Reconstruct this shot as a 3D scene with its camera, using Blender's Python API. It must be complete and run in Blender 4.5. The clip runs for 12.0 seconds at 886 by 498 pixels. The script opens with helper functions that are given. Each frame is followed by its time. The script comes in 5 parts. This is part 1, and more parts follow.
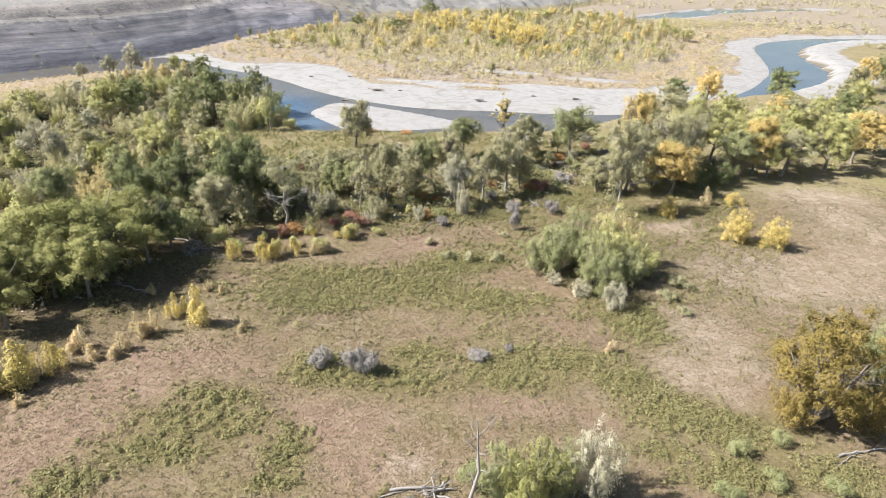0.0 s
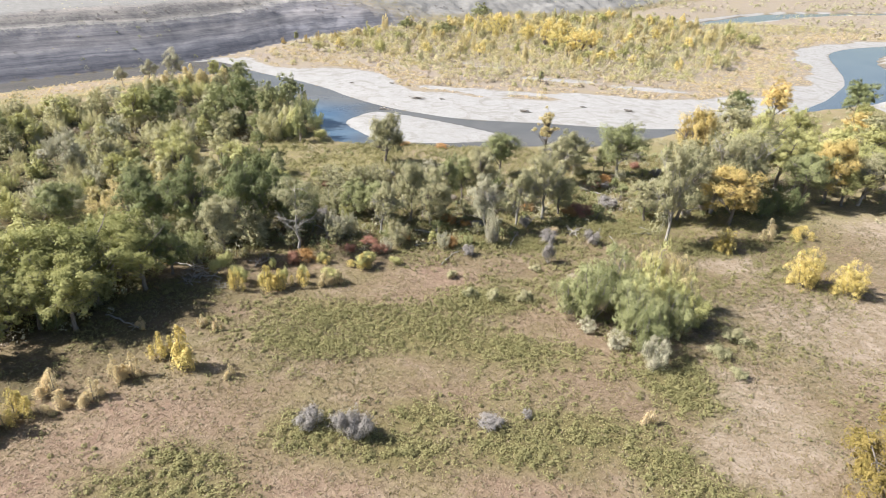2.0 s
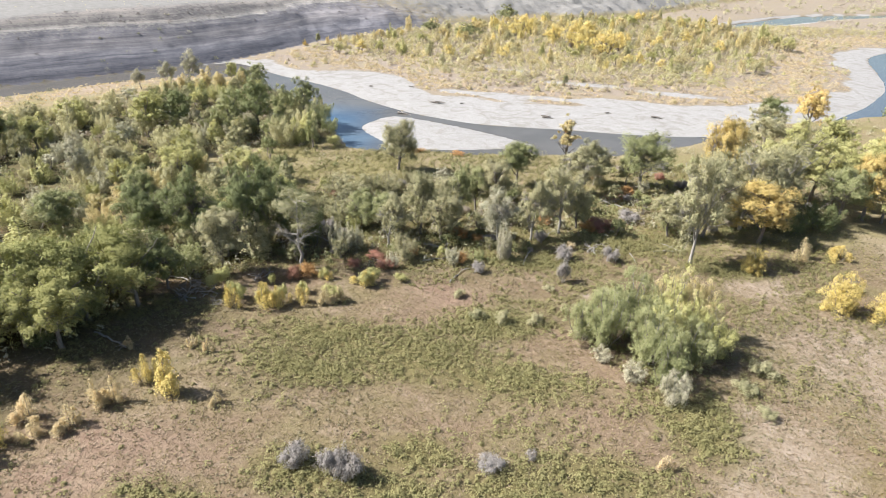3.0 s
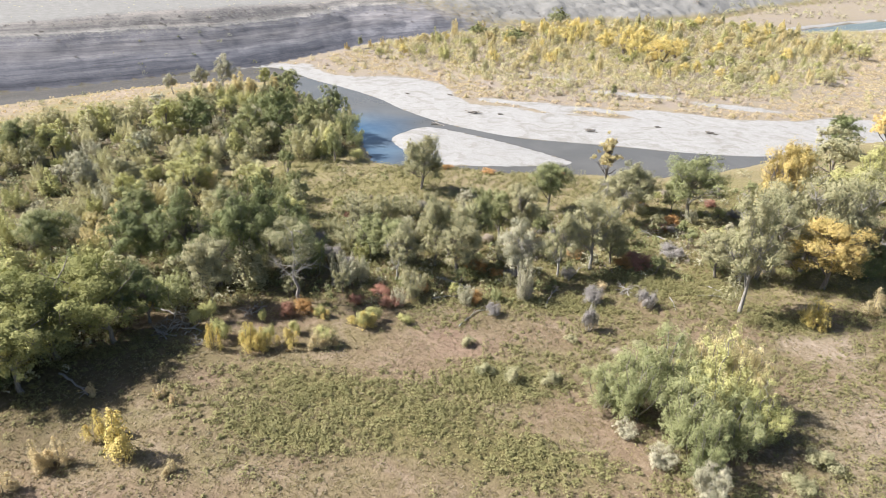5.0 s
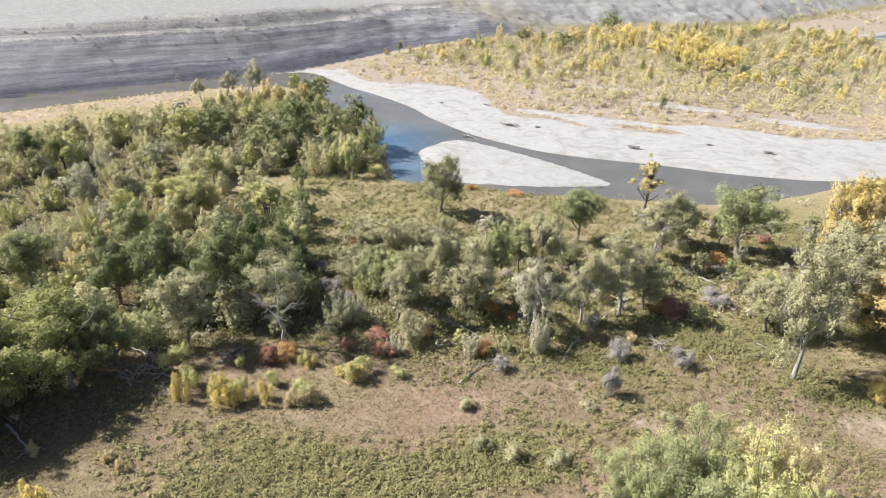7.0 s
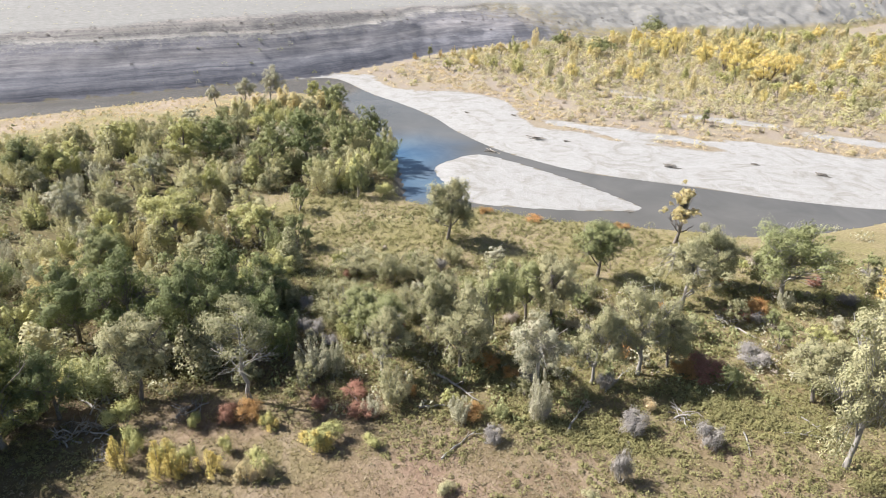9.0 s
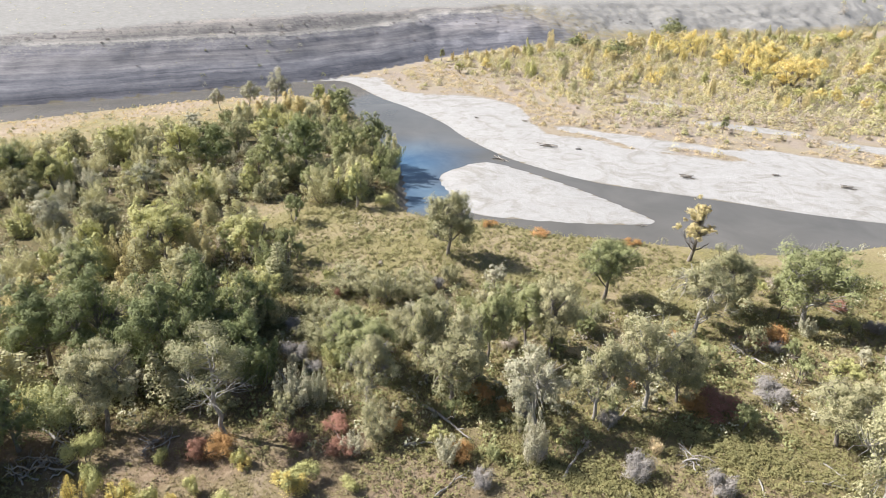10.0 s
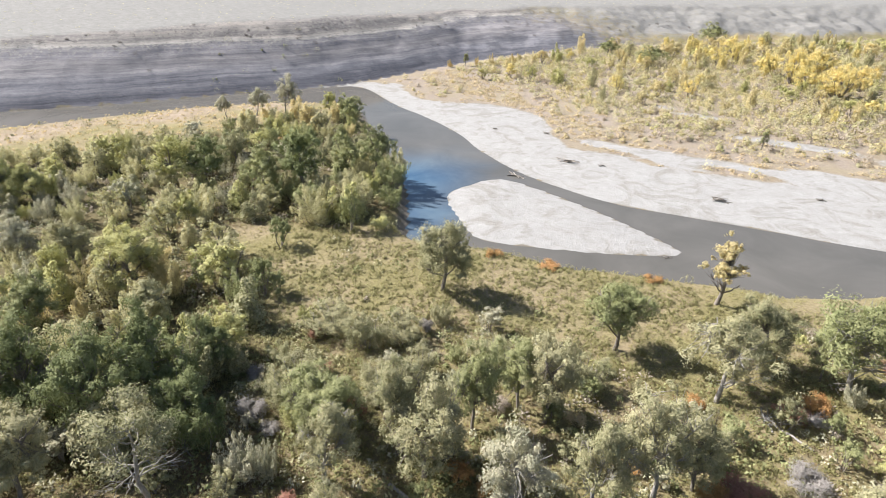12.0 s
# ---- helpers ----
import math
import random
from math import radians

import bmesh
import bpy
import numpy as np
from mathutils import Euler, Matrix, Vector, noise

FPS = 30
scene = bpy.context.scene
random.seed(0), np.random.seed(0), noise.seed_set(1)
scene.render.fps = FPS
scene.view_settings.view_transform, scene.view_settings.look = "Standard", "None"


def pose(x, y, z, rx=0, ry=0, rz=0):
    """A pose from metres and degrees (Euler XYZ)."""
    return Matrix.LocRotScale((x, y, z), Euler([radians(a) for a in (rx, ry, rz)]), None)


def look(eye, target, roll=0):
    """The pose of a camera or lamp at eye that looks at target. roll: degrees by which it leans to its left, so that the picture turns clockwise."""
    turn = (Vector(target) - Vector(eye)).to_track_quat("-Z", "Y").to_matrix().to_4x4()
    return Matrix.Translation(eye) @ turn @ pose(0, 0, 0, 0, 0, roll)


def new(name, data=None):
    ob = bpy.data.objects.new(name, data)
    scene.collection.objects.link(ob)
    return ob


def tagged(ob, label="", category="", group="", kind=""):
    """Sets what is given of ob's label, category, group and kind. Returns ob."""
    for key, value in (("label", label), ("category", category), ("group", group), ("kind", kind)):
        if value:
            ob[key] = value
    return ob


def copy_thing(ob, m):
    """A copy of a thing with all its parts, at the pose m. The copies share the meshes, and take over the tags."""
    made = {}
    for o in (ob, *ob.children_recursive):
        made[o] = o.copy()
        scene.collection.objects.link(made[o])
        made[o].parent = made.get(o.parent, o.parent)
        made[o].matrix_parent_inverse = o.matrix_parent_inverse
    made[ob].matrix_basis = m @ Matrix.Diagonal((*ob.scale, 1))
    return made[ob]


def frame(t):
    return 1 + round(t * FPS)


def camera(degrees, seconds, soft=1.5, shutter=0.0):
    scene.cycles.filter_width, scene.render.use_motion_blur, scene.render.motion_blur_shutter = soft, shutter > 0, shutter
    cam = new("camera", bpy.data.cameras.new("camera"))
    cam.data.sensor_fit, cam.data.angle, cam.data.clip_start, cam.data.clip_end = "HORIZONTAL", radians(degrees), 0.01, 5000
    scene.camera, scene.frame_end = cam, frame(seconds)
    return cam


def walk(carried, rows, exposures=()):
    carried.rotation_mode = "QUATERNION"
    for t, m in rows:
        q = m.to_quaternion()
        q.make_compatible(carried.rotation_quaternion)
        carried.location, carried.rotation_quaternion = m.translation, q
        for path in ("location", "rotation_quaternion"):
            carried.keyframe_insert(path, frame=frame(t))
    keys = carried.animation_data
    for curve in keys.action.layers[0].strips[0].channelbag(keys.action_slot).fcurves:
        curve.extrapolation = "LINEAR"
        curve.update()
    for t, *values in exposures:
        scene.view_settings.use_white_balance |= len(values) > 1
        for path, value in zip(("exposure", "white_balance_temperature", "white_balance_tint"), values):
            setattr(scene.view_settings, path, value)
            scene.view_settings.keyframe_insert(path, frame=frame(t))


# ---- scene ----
cam = camera(69.4, 12.0, soft=0.6)
METRES, EYE, TILT, LEAN, TURN = 60.5, 36.0, 0.0, 0.0, 0.0
ROWS = [
    (0.0, 0.0, 0.0, 0.0, 1.4, -25.74, -2.9),
    (0.5, 0.0117, 0.0366, 0.0011, 2.59, -25.76, -2.83),
    (1.0, 0.0238, 0.074, 0.0016, 3.84, -25.78, -2.77),
    (1.5, 0.0364, 0.112, 0.0026, 5.1, -25.83, -2.69),
    (2.0, 0.0487, 0.1504, 0.0036, 6.33, -25.86, -2.63),
    (2.5, 0.0606, 0.1897, 0.0035, 7.55, -25.88, -2.56),
    (3.0, 0.0726, 0.229, 0.004, 8.77, -25.91, -2.49),
    (5.0, 0.1144, 0.391, 0.0078, 13.61, -26.04, -2.28),
    (5.5, 0.1231, 0.4321, 0.0085, 14.77, -26.07, -2.23),
    (6.0, 0.131, 0.4732, 0.0096, 15.94, -26.08, -2.19),
    (6.5, 0.1374, 0.5151, 0.0097, 17.12, -26.08, -2.16),
    (7.0, 0.1439, 0.5567, 0.01, 18.27, -26.09, -2.11),
    (9.0, 0.161, 0.7261, 0.0114, 22.07, -26.15, -1.96),
    (9.5, 0.1633, 0.7685, 0.0111, 22.88, -26.15, -1.95),
    (10.0, 0.1651, 0.811, 0.0109, 23.71, -26.16, -1.92),
    (10.5, 0.1663, 0.8538, 0.0109, 24.52, -26.18, -1.89),
    (11.0, 0.1676, 0.8937, 0.0111, 25.29, -26.21, -1.88),
    (11.5, 0.1675, 0.9366, 0.011, 26.1, -26.21, -1.86),
    (12.0, 0.1681, 0.9796, 0.011, 26.94, -26.23, -1.83),
]
walk(cam, [(t, pose(0, 0, EYE, TILT, LEAN, TURN) @ pose(METRES * x, METRES * y, METRES * z, 90 + pitch, roll, yaw)) for t, x, y, z, yaw, pitch, roll in ROWS])

# ---- world, sun, exposure ----
SUN_EL, SUN_AZ = 43.0, 261.0          # degrees; azimuth clockwise from +y
world = bpy.data.worlds.new("sky")
scene.world = world
world.use_nodes = True
wn = world.node_tree
sky = wn.nodes.new("ShaderNodeTexSky")
sky.sky_type = "NISHITA"
sky.sun_disc = False
sky.sun_elevation, sky.sun_rotation = radians(SUN_EL), radians(SUN_AZ)
sky.dust_density, sky.air_density = 1.6, 1.0
wn.links.new(sky.outputs[0], wn.nodes["Background"].inputs[0])
wn.nodes["Background"].inputs[1].default_value = 0.060
sun_way = Vector((math.sin(radians(SUN_AZ)) * math.cos(radians(SUN_EL)), math.cos(radians(SUN_AZ)) * math.cos(radians(SUN_EL)), math.sin(radians(SUN_EL))))
sun = new("sun", bpy.data.lights.new("sun", "SUN"))
sun.data.energy, sun.data.angle, sun.data.color = 5.0, radians(0.6), (1.0, 0.96, 0.92)
sun.matrix_world = look(tuple(sun_way * 300), (0, 0, 0))
scene.view_settings.exposure = 1.14

# ---- materials ----


def nodes_of(name):
    mat = bpy.data.materials.new(name)
    mat.use_nodes = True
    nt = mat.node_tree
    return mat, nt, nt.nodes["Principled BSDF"]


def noise_node(nt, scale, detail=4.0, rough=0.6, coord=None, dist=0.0):
    n = nt.nodes.new("ShaderNodeTexNoise")
    n.inputs["Scale"].default_value, n.inputs["Detail"].default_value = scale, detail
    n.inputs["Roughness"].default_value, n.inputs["Distortion"].default_value = rough, dist
    if coord is not None:
        nt.links.new(coord, n.inputs["Vector"])
    return n.outputs["Fac"]


def ramp(nt, fac, stops):
    r = nt.nodes.new("ShaderNodeValToRGB")
    while len(r.color_ramp.elements) < len(stops):
        r.color_ramp.elements.new(0.5)
    for e, (p, c) in zip(r.color_ramp.elements, stops):
        e.position, e.color = p, (*c, 1) if len(c) == 3 else c
    nt.links.new(fac, r.inputs[0])
    return r.outputs[0]


def mix(nt, fac, a, b, how="MIX"):
    m = nt.nodes.new("ShaderNodeMixRGB")
    m.blend_type = how
    for sock, v in zip(m.inputs, (fac, a, b)):
        if isinstance(v, bpy.types.NodeSocket):
            nt.links.new(v, sock)
        elif isinstance(v, (int, float)):
            sock.default_value = v if sock.type == "VALUE" else (v, v, v, 1)
        else:
            sock.default_value = (*v, 1)
    return m.outputs[0]


def calc(nt, op, a, b=0.0, c=0.0):
    m = nt.nodes.new("ShaderNodeMath")
    m.operation = op
    for sock, v in zip(m.inputs, (a, b, c)):
        if isinstance(v, bpy.types.NodeSocket):
            nt.links.new(v, sock)
        else:
            sock.default_value = v
    return m.outputs[0]


def bump(nt, fac, strength, distance, bsdf):
    b = nt.nodes.new("ShaderNodeBump")
    b.inputs["Strength"].default_value, b.inputs["Distance"].default_value = strength, distance
    nt.links.new(fac, b.inputs["Height"])
    nt.links.new(b.outputs[0], bsdf.inputs["Normal"])


def leaf_material(name, dark, mid, light, through_light=0.33, grain=0.42):
    """Matt leaves that let some light through; each spray has its own tone, each plant its own shift."""
    mat, nt, bsdf = nodes_of(name)
    geo, info = nt.nodes.new("ShaderNodeNewGeometry"), nt.nodes.new("ShaderNodeObjectInfo")
    co = nt.nodes.new("ShaderNodeTexCoord").outputs["Object"]
    big = noise_node(nt, 0.55, 2.0, 0.5, co)
    k = calc(nt, "ADD", calc(nt, "MULTIPLY", geo.outputs["Random Per Island"], grain), calc(nt, "MULTIPLY", big, 0.85))
    k = calc(nt, "ADD", k, calc(nt, "MULTIPLY", info.outputs["Random"], 0.30))
    col = ramp(nt, calc(nt, "SUBTRACT", k, 0.05 + grain / 2), [(0.05, dark), (0.5, mid), (0.95, light)])
    nt.links.new(col, bsdf.inputs["Base Color"])
    bsdf.inputs["Roughness"].default_value = 0.55
    bsdf.inputs["Specular IOR Level"].default_value = 0.08
    tr = nt.nodes.new("ShaderNodeBsdfTranslucent")
    nt.links.new(mix(nt, 1.0, col, (1.2, 1.2, 0.9), "MULTIPLY"), tr.inputs[0])
    ms = nt.nodes.new("ShaderNodeMixShader")
    ms.inputs[0].default_value = through_light
    nt.links.new(bsdf.outputs[0], ms.inputs[1])
    nt.links.new(tr.outputs[0], ms.inputs[2])
    nt.links.new(ms.outputs[0], nt.nodes["Material Output"].inputs[0])
    return mat


def bark_material(name, dark, light, scale=3.0):
    mat, nt, bsdf = nodes_of(name)
    co = nt.nodes.new("ShaderNodeTexCoord").outputs["Object"]
    mp = nt.nodes.new("ShaderNodeMapping")
    mp.inputs["Scale"].default_value = (3, 3, 0.7)
    nt.links.new(co, mp.inputs[0])
    f = noise_node(nt, scale, 5, 0.65, mp.outputs[0])
    nt.links.new(ramp(nt, f, [(0.3, dark), (0.7, light)]), bsdf.inputs["Base Color"])
    bsdf.inputs["Roughness"].default_value = 0.9
    bump(nt, f, 0.6, 0.05, bsdf)
    return mat


def leafy(name, tone, through_light=0.13, grain=0.42, spread=1.0):
    """Leaves round one middle tone: deeper and a little greener below, paler above."""
    r, g, b = tone
    return leaf_material(name, (r * (1 - 0.42 * spread), g * (1 - 0.36 * spread), b * (1 - 0.42 * spread)), tone, (r * (1 + 0.38 * spread), g * (1 + 0.34 * spread), b * (1 + 0.45 * spread)), through_light, grain)


LEAF = {
    "dark": leafy("leaf_dark_green", (0.200, 0.222, 0.102)),
    "green": leafy("leaf_green", (0.285, 0.296, 0.145)),
    "olive": leafy("leaf_olive", (0.350, 0.332, 0.195)),
    "silver": leafy("leaf_silver", (0.420, 0.400, 0.288)),
    "lime": leafy("leaf_yellow_green", (0.425, 0.412, 0.182)),
    "moss": leafy("leaf_moss_green", (0.288, 0.286, 0.112)),
    "gold": leafy("leaf_gold", (0.54, 0.42, 0.17)),
    "bronze": leafy("leaf_bronze", (0.245, 0.188, 0.062)),
    "yellow": leafy("leaf_yellow", (0.56, 0.455, 0.165)),
    "straw": leafy("leaf_straw", (0.60, 0.50, 0.320), 0.30, 0.2),
    "red": leafy("leaf_red", (0.30, 0.160, 0.115)),
    "orange": leafy("leaf_orange", (0.42, 0.245, 0.105)),
    "forb": leafy("leaf_forb", (0.225, 0.212, 0.098), 0.2, 0.25, 0.8),
    "weed": leafy("leaf_weed", (0.200, 0.180, 0.115), 0.2, 0.25, 0.8),
    "mauve": leafy("leaf_mauve", (0.40, 0.345, 0.295), 0.3, 0.2, 0.8),
    # far_yellow and far_olive are desaturated: distance haze is partly in the leaf colour
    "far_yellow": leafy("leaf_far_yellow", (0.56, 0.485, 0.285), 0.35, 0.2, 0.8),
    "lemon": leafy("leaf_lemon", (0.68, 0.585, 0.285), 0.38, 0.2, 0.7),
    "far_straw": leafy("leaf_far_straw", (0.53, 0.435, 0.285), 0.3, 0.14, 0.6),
    "scrub": leafy("leaf_scrub", (0.15, 0.134, 0.124), 0.1, 0.2),
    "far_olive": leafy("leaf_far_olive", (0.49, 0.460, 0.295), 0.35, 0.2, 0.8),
}
BARK = bark_material("bark_brown", (0.10, 0.085, 0.072), (0.30, 0.265, 0.23))
PALE = bark_material("bark_pale", (0.18, 0.165, 0.15), (0.42, 0.395, 0.365))
TWIG = bark_material("twig_grey", (0.18, 0.163, 0.15), (0.39, 0.36, 0.335))
DRIFT = bark_material("driftwood", (0.22, 0.19, 0.16), (0.50, 0.46, 0.41))


def ground_material():
    mat, nt, bsdf = nodes_of("ground_cover")
    co = nt.nodes.new("ShaderNodeTexCoord").outputs["Object"]
    a1, a2, a3, a4 = (nt.nodes.new("ShaderNodeVertexColor") for _ in range(4))
    a1.layer_name, a2.layer_name, a3.layer_name, a4.layer_name = "cover_a", "cover_b", "cover_c", "cover_d"
    sep = []
    for a in (a1, a2, a3, a4):
        s = nt.nodes.new("ShaderNodeSeparateColor")
        nt.links.new(a.outputs[0], s.inputs[0])
        sep.append(s.outputs)
    fine = noise_node(nt, 2.6, 6, 0.72, co)
    mid = noise_node(nt, 0.55, 5, 0.65, co, 0.5)
    wide = noise_node(nt, 0.11, 4, 0.6, co, 0.4)
    grit = noise_node(nt, 9.0, 3, 0.7, co)

    def mask(sock, soft=0.9, by=None):
        """The cover's share, its edge broken up by noise."""
        n = calc(nt, "MULTIPLY", calc(nt, "SUBTRACT", mid if by is None else by, 0.5), 1.7)
        n = calc(nt, "ADD", n, calc(nt, "MULTIPLY", calc(nt, "SUBTRACT", fine, 0.5), 1.2))
        v = calc(nt, "ADD", sock, calc(nt, "MULTIPLY", n, 0.5))
        m = nt.nodes.new("ShaderNodeMapRange")
        m.interpolation_type = "SMOOTHSTEP"
        m.inputs["From Min"].default_value, m.inputs["From Max"].default_value = 0.5 - soft / 2, 0.5 + soft / 2
        nt.links.new(v, m.inputs["Value"])
        return m.outputs[0]

    meadow = mix(nt, mid, ramp(nt, fine, [(0.27, (0.112, 0.083, 0.052)), (0.73, (0.258, 0.198, 0.127))]), ramp(nt, fine, [(0.27, (0.133, 0.092, 0.062)), (0.73, (0.292, 0.212, 0.152))]))
    meadow = mix(nt, ramp(nt, wide, [(0.42, (0, 0, 0)), (0.64, (0.9, 0.9, 0.9))]), meadow, ramp(nt, fine, [(0.27, (0.104, 0.090, 0.044)), (0.73, (0.256, 0.215, 0.118))]))
    meadow = mix(nt, ramp(nt, noise_node(nt, 0.32, 6, 0.7, co, 0.8), [(0.52, (0, 0, 0)), (0.64, (0.7, 0.7, 0.7))]), meadow, ramp(nt, fine, [(0.27, (0.19, 0.146, 0.104)), (0.73, (0.340, 0.268, 0.194))]))
    pink = mix(nt, ramp(nt, noise_node(nt, 0.4, 6, 0.7, co, 0.8), [(0.42, (0, 0, 0)), (0.62, (1, 1, 1))]), ramp(nt, fine, [(0.27, (0.150, 0.100, 0.070)), (0.73, (0.262, 0.186, 0.138))]), ramp(nt, fine, [(0.27, (0.20, 0.146, 0.100)), (0.73, (0.325, 0.245, 0.175))]))
    tan = mix(nt, ramp(nt, noise_node(nt, 0.5, 6, 0.7, co, 0.8), [(0.42, (0, 0, 0)), (0.62, (1, 1, 1))]), ramp(nt, fine, [(0.27, (0.185, 0.145, 0.098)), (0.73, (0.29, 0.235, 0.165))]), ramp(nt, fine, [(0.27, (0.27, 0.215, 0.165)), (0.73, (0.385, 0.32, 0.255))]))
    forb = ramp(nt, fine, [(0.27, (0.085, 0.074, 0.034)), (0.73, (0.205, 0.175, 0.080))])
    # fallen leaves, with the shade under the trees put into the colour
    litter_shade = mix(nt, mid, ramp(nt, fine, [(0.27, (0.0387, 0.031, 0.0193)), (0.73, (0.155, 0.113, 0.0658))]), ramp(nt, fine, [(0.27, (0.0542, 0.0503, 0.0232)), (0.73, (0.17, 0.155, 0.0697))]))
    gold = mix(nt, ramp(nt, wide, [(0.42, (0, 0, 0)), (0.6, (1, 1, 1))]), ramp(nt, fine, [(0.27, (0.20, 0.168, 0.118)), (0.73, (0.34, 0.29, 0.212))]), ramp(nt, fine, [(0.27, (0.20, 0.162, 0.13)), (0.73, (0.33, 0.285, 0.24))]))
    strawy = nt.nodes.new("ShaderNodeMapping")
    strawy.inputs["Scale"].default_value, strawy.inputs["Rotation"].default_value = (0.6, 1.0, 1.0), (0, 0, radians(-20))
    nt.links.new(co, strawy.inputs[0])
    pale = ramp(nt, mix(nt, 0.35, noise_node(nt, 0.8, 6, 0.75, strawy.outputs[0]), fine), [(0.30, (0.165, 0.160, 0.148)), (0.50, (0.230, 0.225, 0.214)), (0.70, (0.295, 0.289, 0.278))])
    gravel = mix(nt, 0.5, ramp(nt, mid, [(0.3, (0.26, 0.252, 0.24)), (0.7, (0.375, 0.37, 0.365))]), ramp(nt, grit, [(0.32, (0.21, 0.203, 0.192)), (0.68, (0.40, 0.396, 0.39))]))
    gravel = mix(nt, ramp(nt, noise_node(nt, 0.13, 6, 0.72, co, 1.6), [(0.50, (0, 0, 0)), (0.62, (0.85, 0.85, 0.85))]), gravel, ramp(nt, fine, [(0.3, (0.185, 0.175, 0.16)), (0.7, (0.29, 0.277, 0.255))]))
    gravel = mix(nt, ramp(nt, noise_node(nt, 0.7, 5, 0.75, co, 0.8), [(0.56, (0, 0, 0)), (0.70, (0.4, 0.4, 0.4))]), gravel, (0.42, 0.415, 0.405))
    mud = ramp(nt, mid, [(0.3, (0.101, 0.0894, 0.0735)), (0.7, (0.201, 0.181, 0.155))])
    # shale in level beds
    sepc = nt.nodes.new("ShaderNodeSeparateXYZ")
    nt.links.new(co, sepc.inputs[0])
    zz = calc(nt, "ADD", sepc.outputs[2], calc(nt, "MULTIPLY", wide, 1.1))
    comb = nt.nodes.new("ShaderNodeCombineXYZ")
    nt.links.new(calc(nt, "MULTIPLY", sepc.outputs[0], 0.02), comb.inputs[0])
    nt.links.new(calc(nt, "MULTIPLY", sepc.outputs[1], 0.02), comb.inputs[1])
    nt.links.new(zz, comb.inputs[2])
    beds = noise_node(nt, 1.3, 8, 0.74, comb.outputs[0])
    level = nt.nodes.new("ShaderNodeMapRange")
    level.inputs["From Min"].default_value, level.inputs["From Max"].default_value = -2.0, 14.5
    nt.links.new(calc(nt, "ADD", zz, calc(nt, "MULTIPLY", calc(nt, "SUBTRACT", mid, 0.5), 2.0)), level.inputs["Value"])
    # blue-grey shale; shade and haze painted in as a darker, bluer foot
    rock = ramp(nt, level.outputs[0], [(0.0, (0.13, 0.13, 0.148)), (0.28, (0.18, 0.18, 0.20)), (0.45, (0.205, 0.197, 0.205)), (0.58, (0.18, 0.176, 0.193)), (0.65, (0.19, 0.185, 0.195)), (0.68, (0.33, 0.315, 0.295)), (0.73, (0.20, 0.187, 0.18)), (1.0, (0.26, 0.242, 0.23))])
    rock = mix(nt, 0.62, rock, ramp(nt, beds, [(0.36, (0.20, 0.20, 0.22)), (0.5, (0.5, 0.5, 0.5)), (0.64, (0.86, 0.83, 0.77))]), "OVERLAY")
    rock = mix(nt, 0.35, rock, ramp(nt, mix(nt, 0.6, fine, mid), [(0.36, (0.28, 0.28, 0.29)), (0.5, (0.5, 0.5, 0.5)), (0.73, (0.75, 0.73, 0.69))]), "OVERLAY")
    lush = mix(nt, ramp(nt, wide, [(0.4, (0, 0, 0)), (0.6, (1, 1, 1))]), ramp(nt, fine, [(0.27, (0.132, 0.116, 0.053)), (0.73, (0.290, 0.256, 0.128))]), ramp(nt, fine, [(0.27, (0.17, 0.136, 0.080)), (0.73, (0.335, 0.277, 0.174))]))
    high = nt.nodes.new("ShaderNodeMapRange")
    high.inputs["From Min"].default_value, high.inputs["From Max"].default_value = 5.5, 9.0
    nt.links.new(zz, high.inputs["Value"])
    wash = calc(nt, "MULTIPLY", ramp(nt, noise_node(nt, 0.75, 7, 0.8, co, 0.6), [(0.50, (0, 0, 0)), (0.60, (0.8, 0.8, 0.8))]), high.outputs[0])
    rock = mix(nt, wash, rock, ramp(nt, fine, [(0.3, (0.22, 0.205, 0.18)), (0.7, (0.37, 0.355, 0.325))]))
    rock = mix(nt, calc(nt, "MULTIPLY", ramp(nt, noise_node(nt, 0.9, 5, 0.7, co), [(0.57, (0, 0, 0)), (0.62, (0.55, 0.55, 0.55))]), high.outputs[0]), rock, (0.10, 0.092, 0.09))
    col = meadow
    col = mix(nt, mask(sep[3][0]), col, lush)
    col = mix(nt, mask(sep[0][1]), col, pink)
    col = mix(nt, mask(sep[0][2]), col, tan)
    col = mix(nt, mask(sep[0][0]), col, forb)
    col = mix(nt, mask(sep[1][1]), col, litter_shade)
    col = mix(nt, mask(sep[2][0]), col, gold)
    col = mix(nt, mask(sep[1][0], 0.4), col, gravel)
    col = mix(nt, mask(sep[2][2], 0.6), col, mud)
    col = mix(nt, mask(sep[2][1], 0.5), col, pale)
    col = mix(nt, mask(sep[1][2], 0.5), col, rock)
    nt.links.new(col, bsdf.inputs["Base Color"])
    bsdf.inputs["Roughness"].default_value = 0.95
    bsdf.inputs["Specular IOR Level"].default_value = 0.15
    bump(nt, mix(nt, 0.5, fine, mid), 0.8, 0.35, bsdf)
    return mat


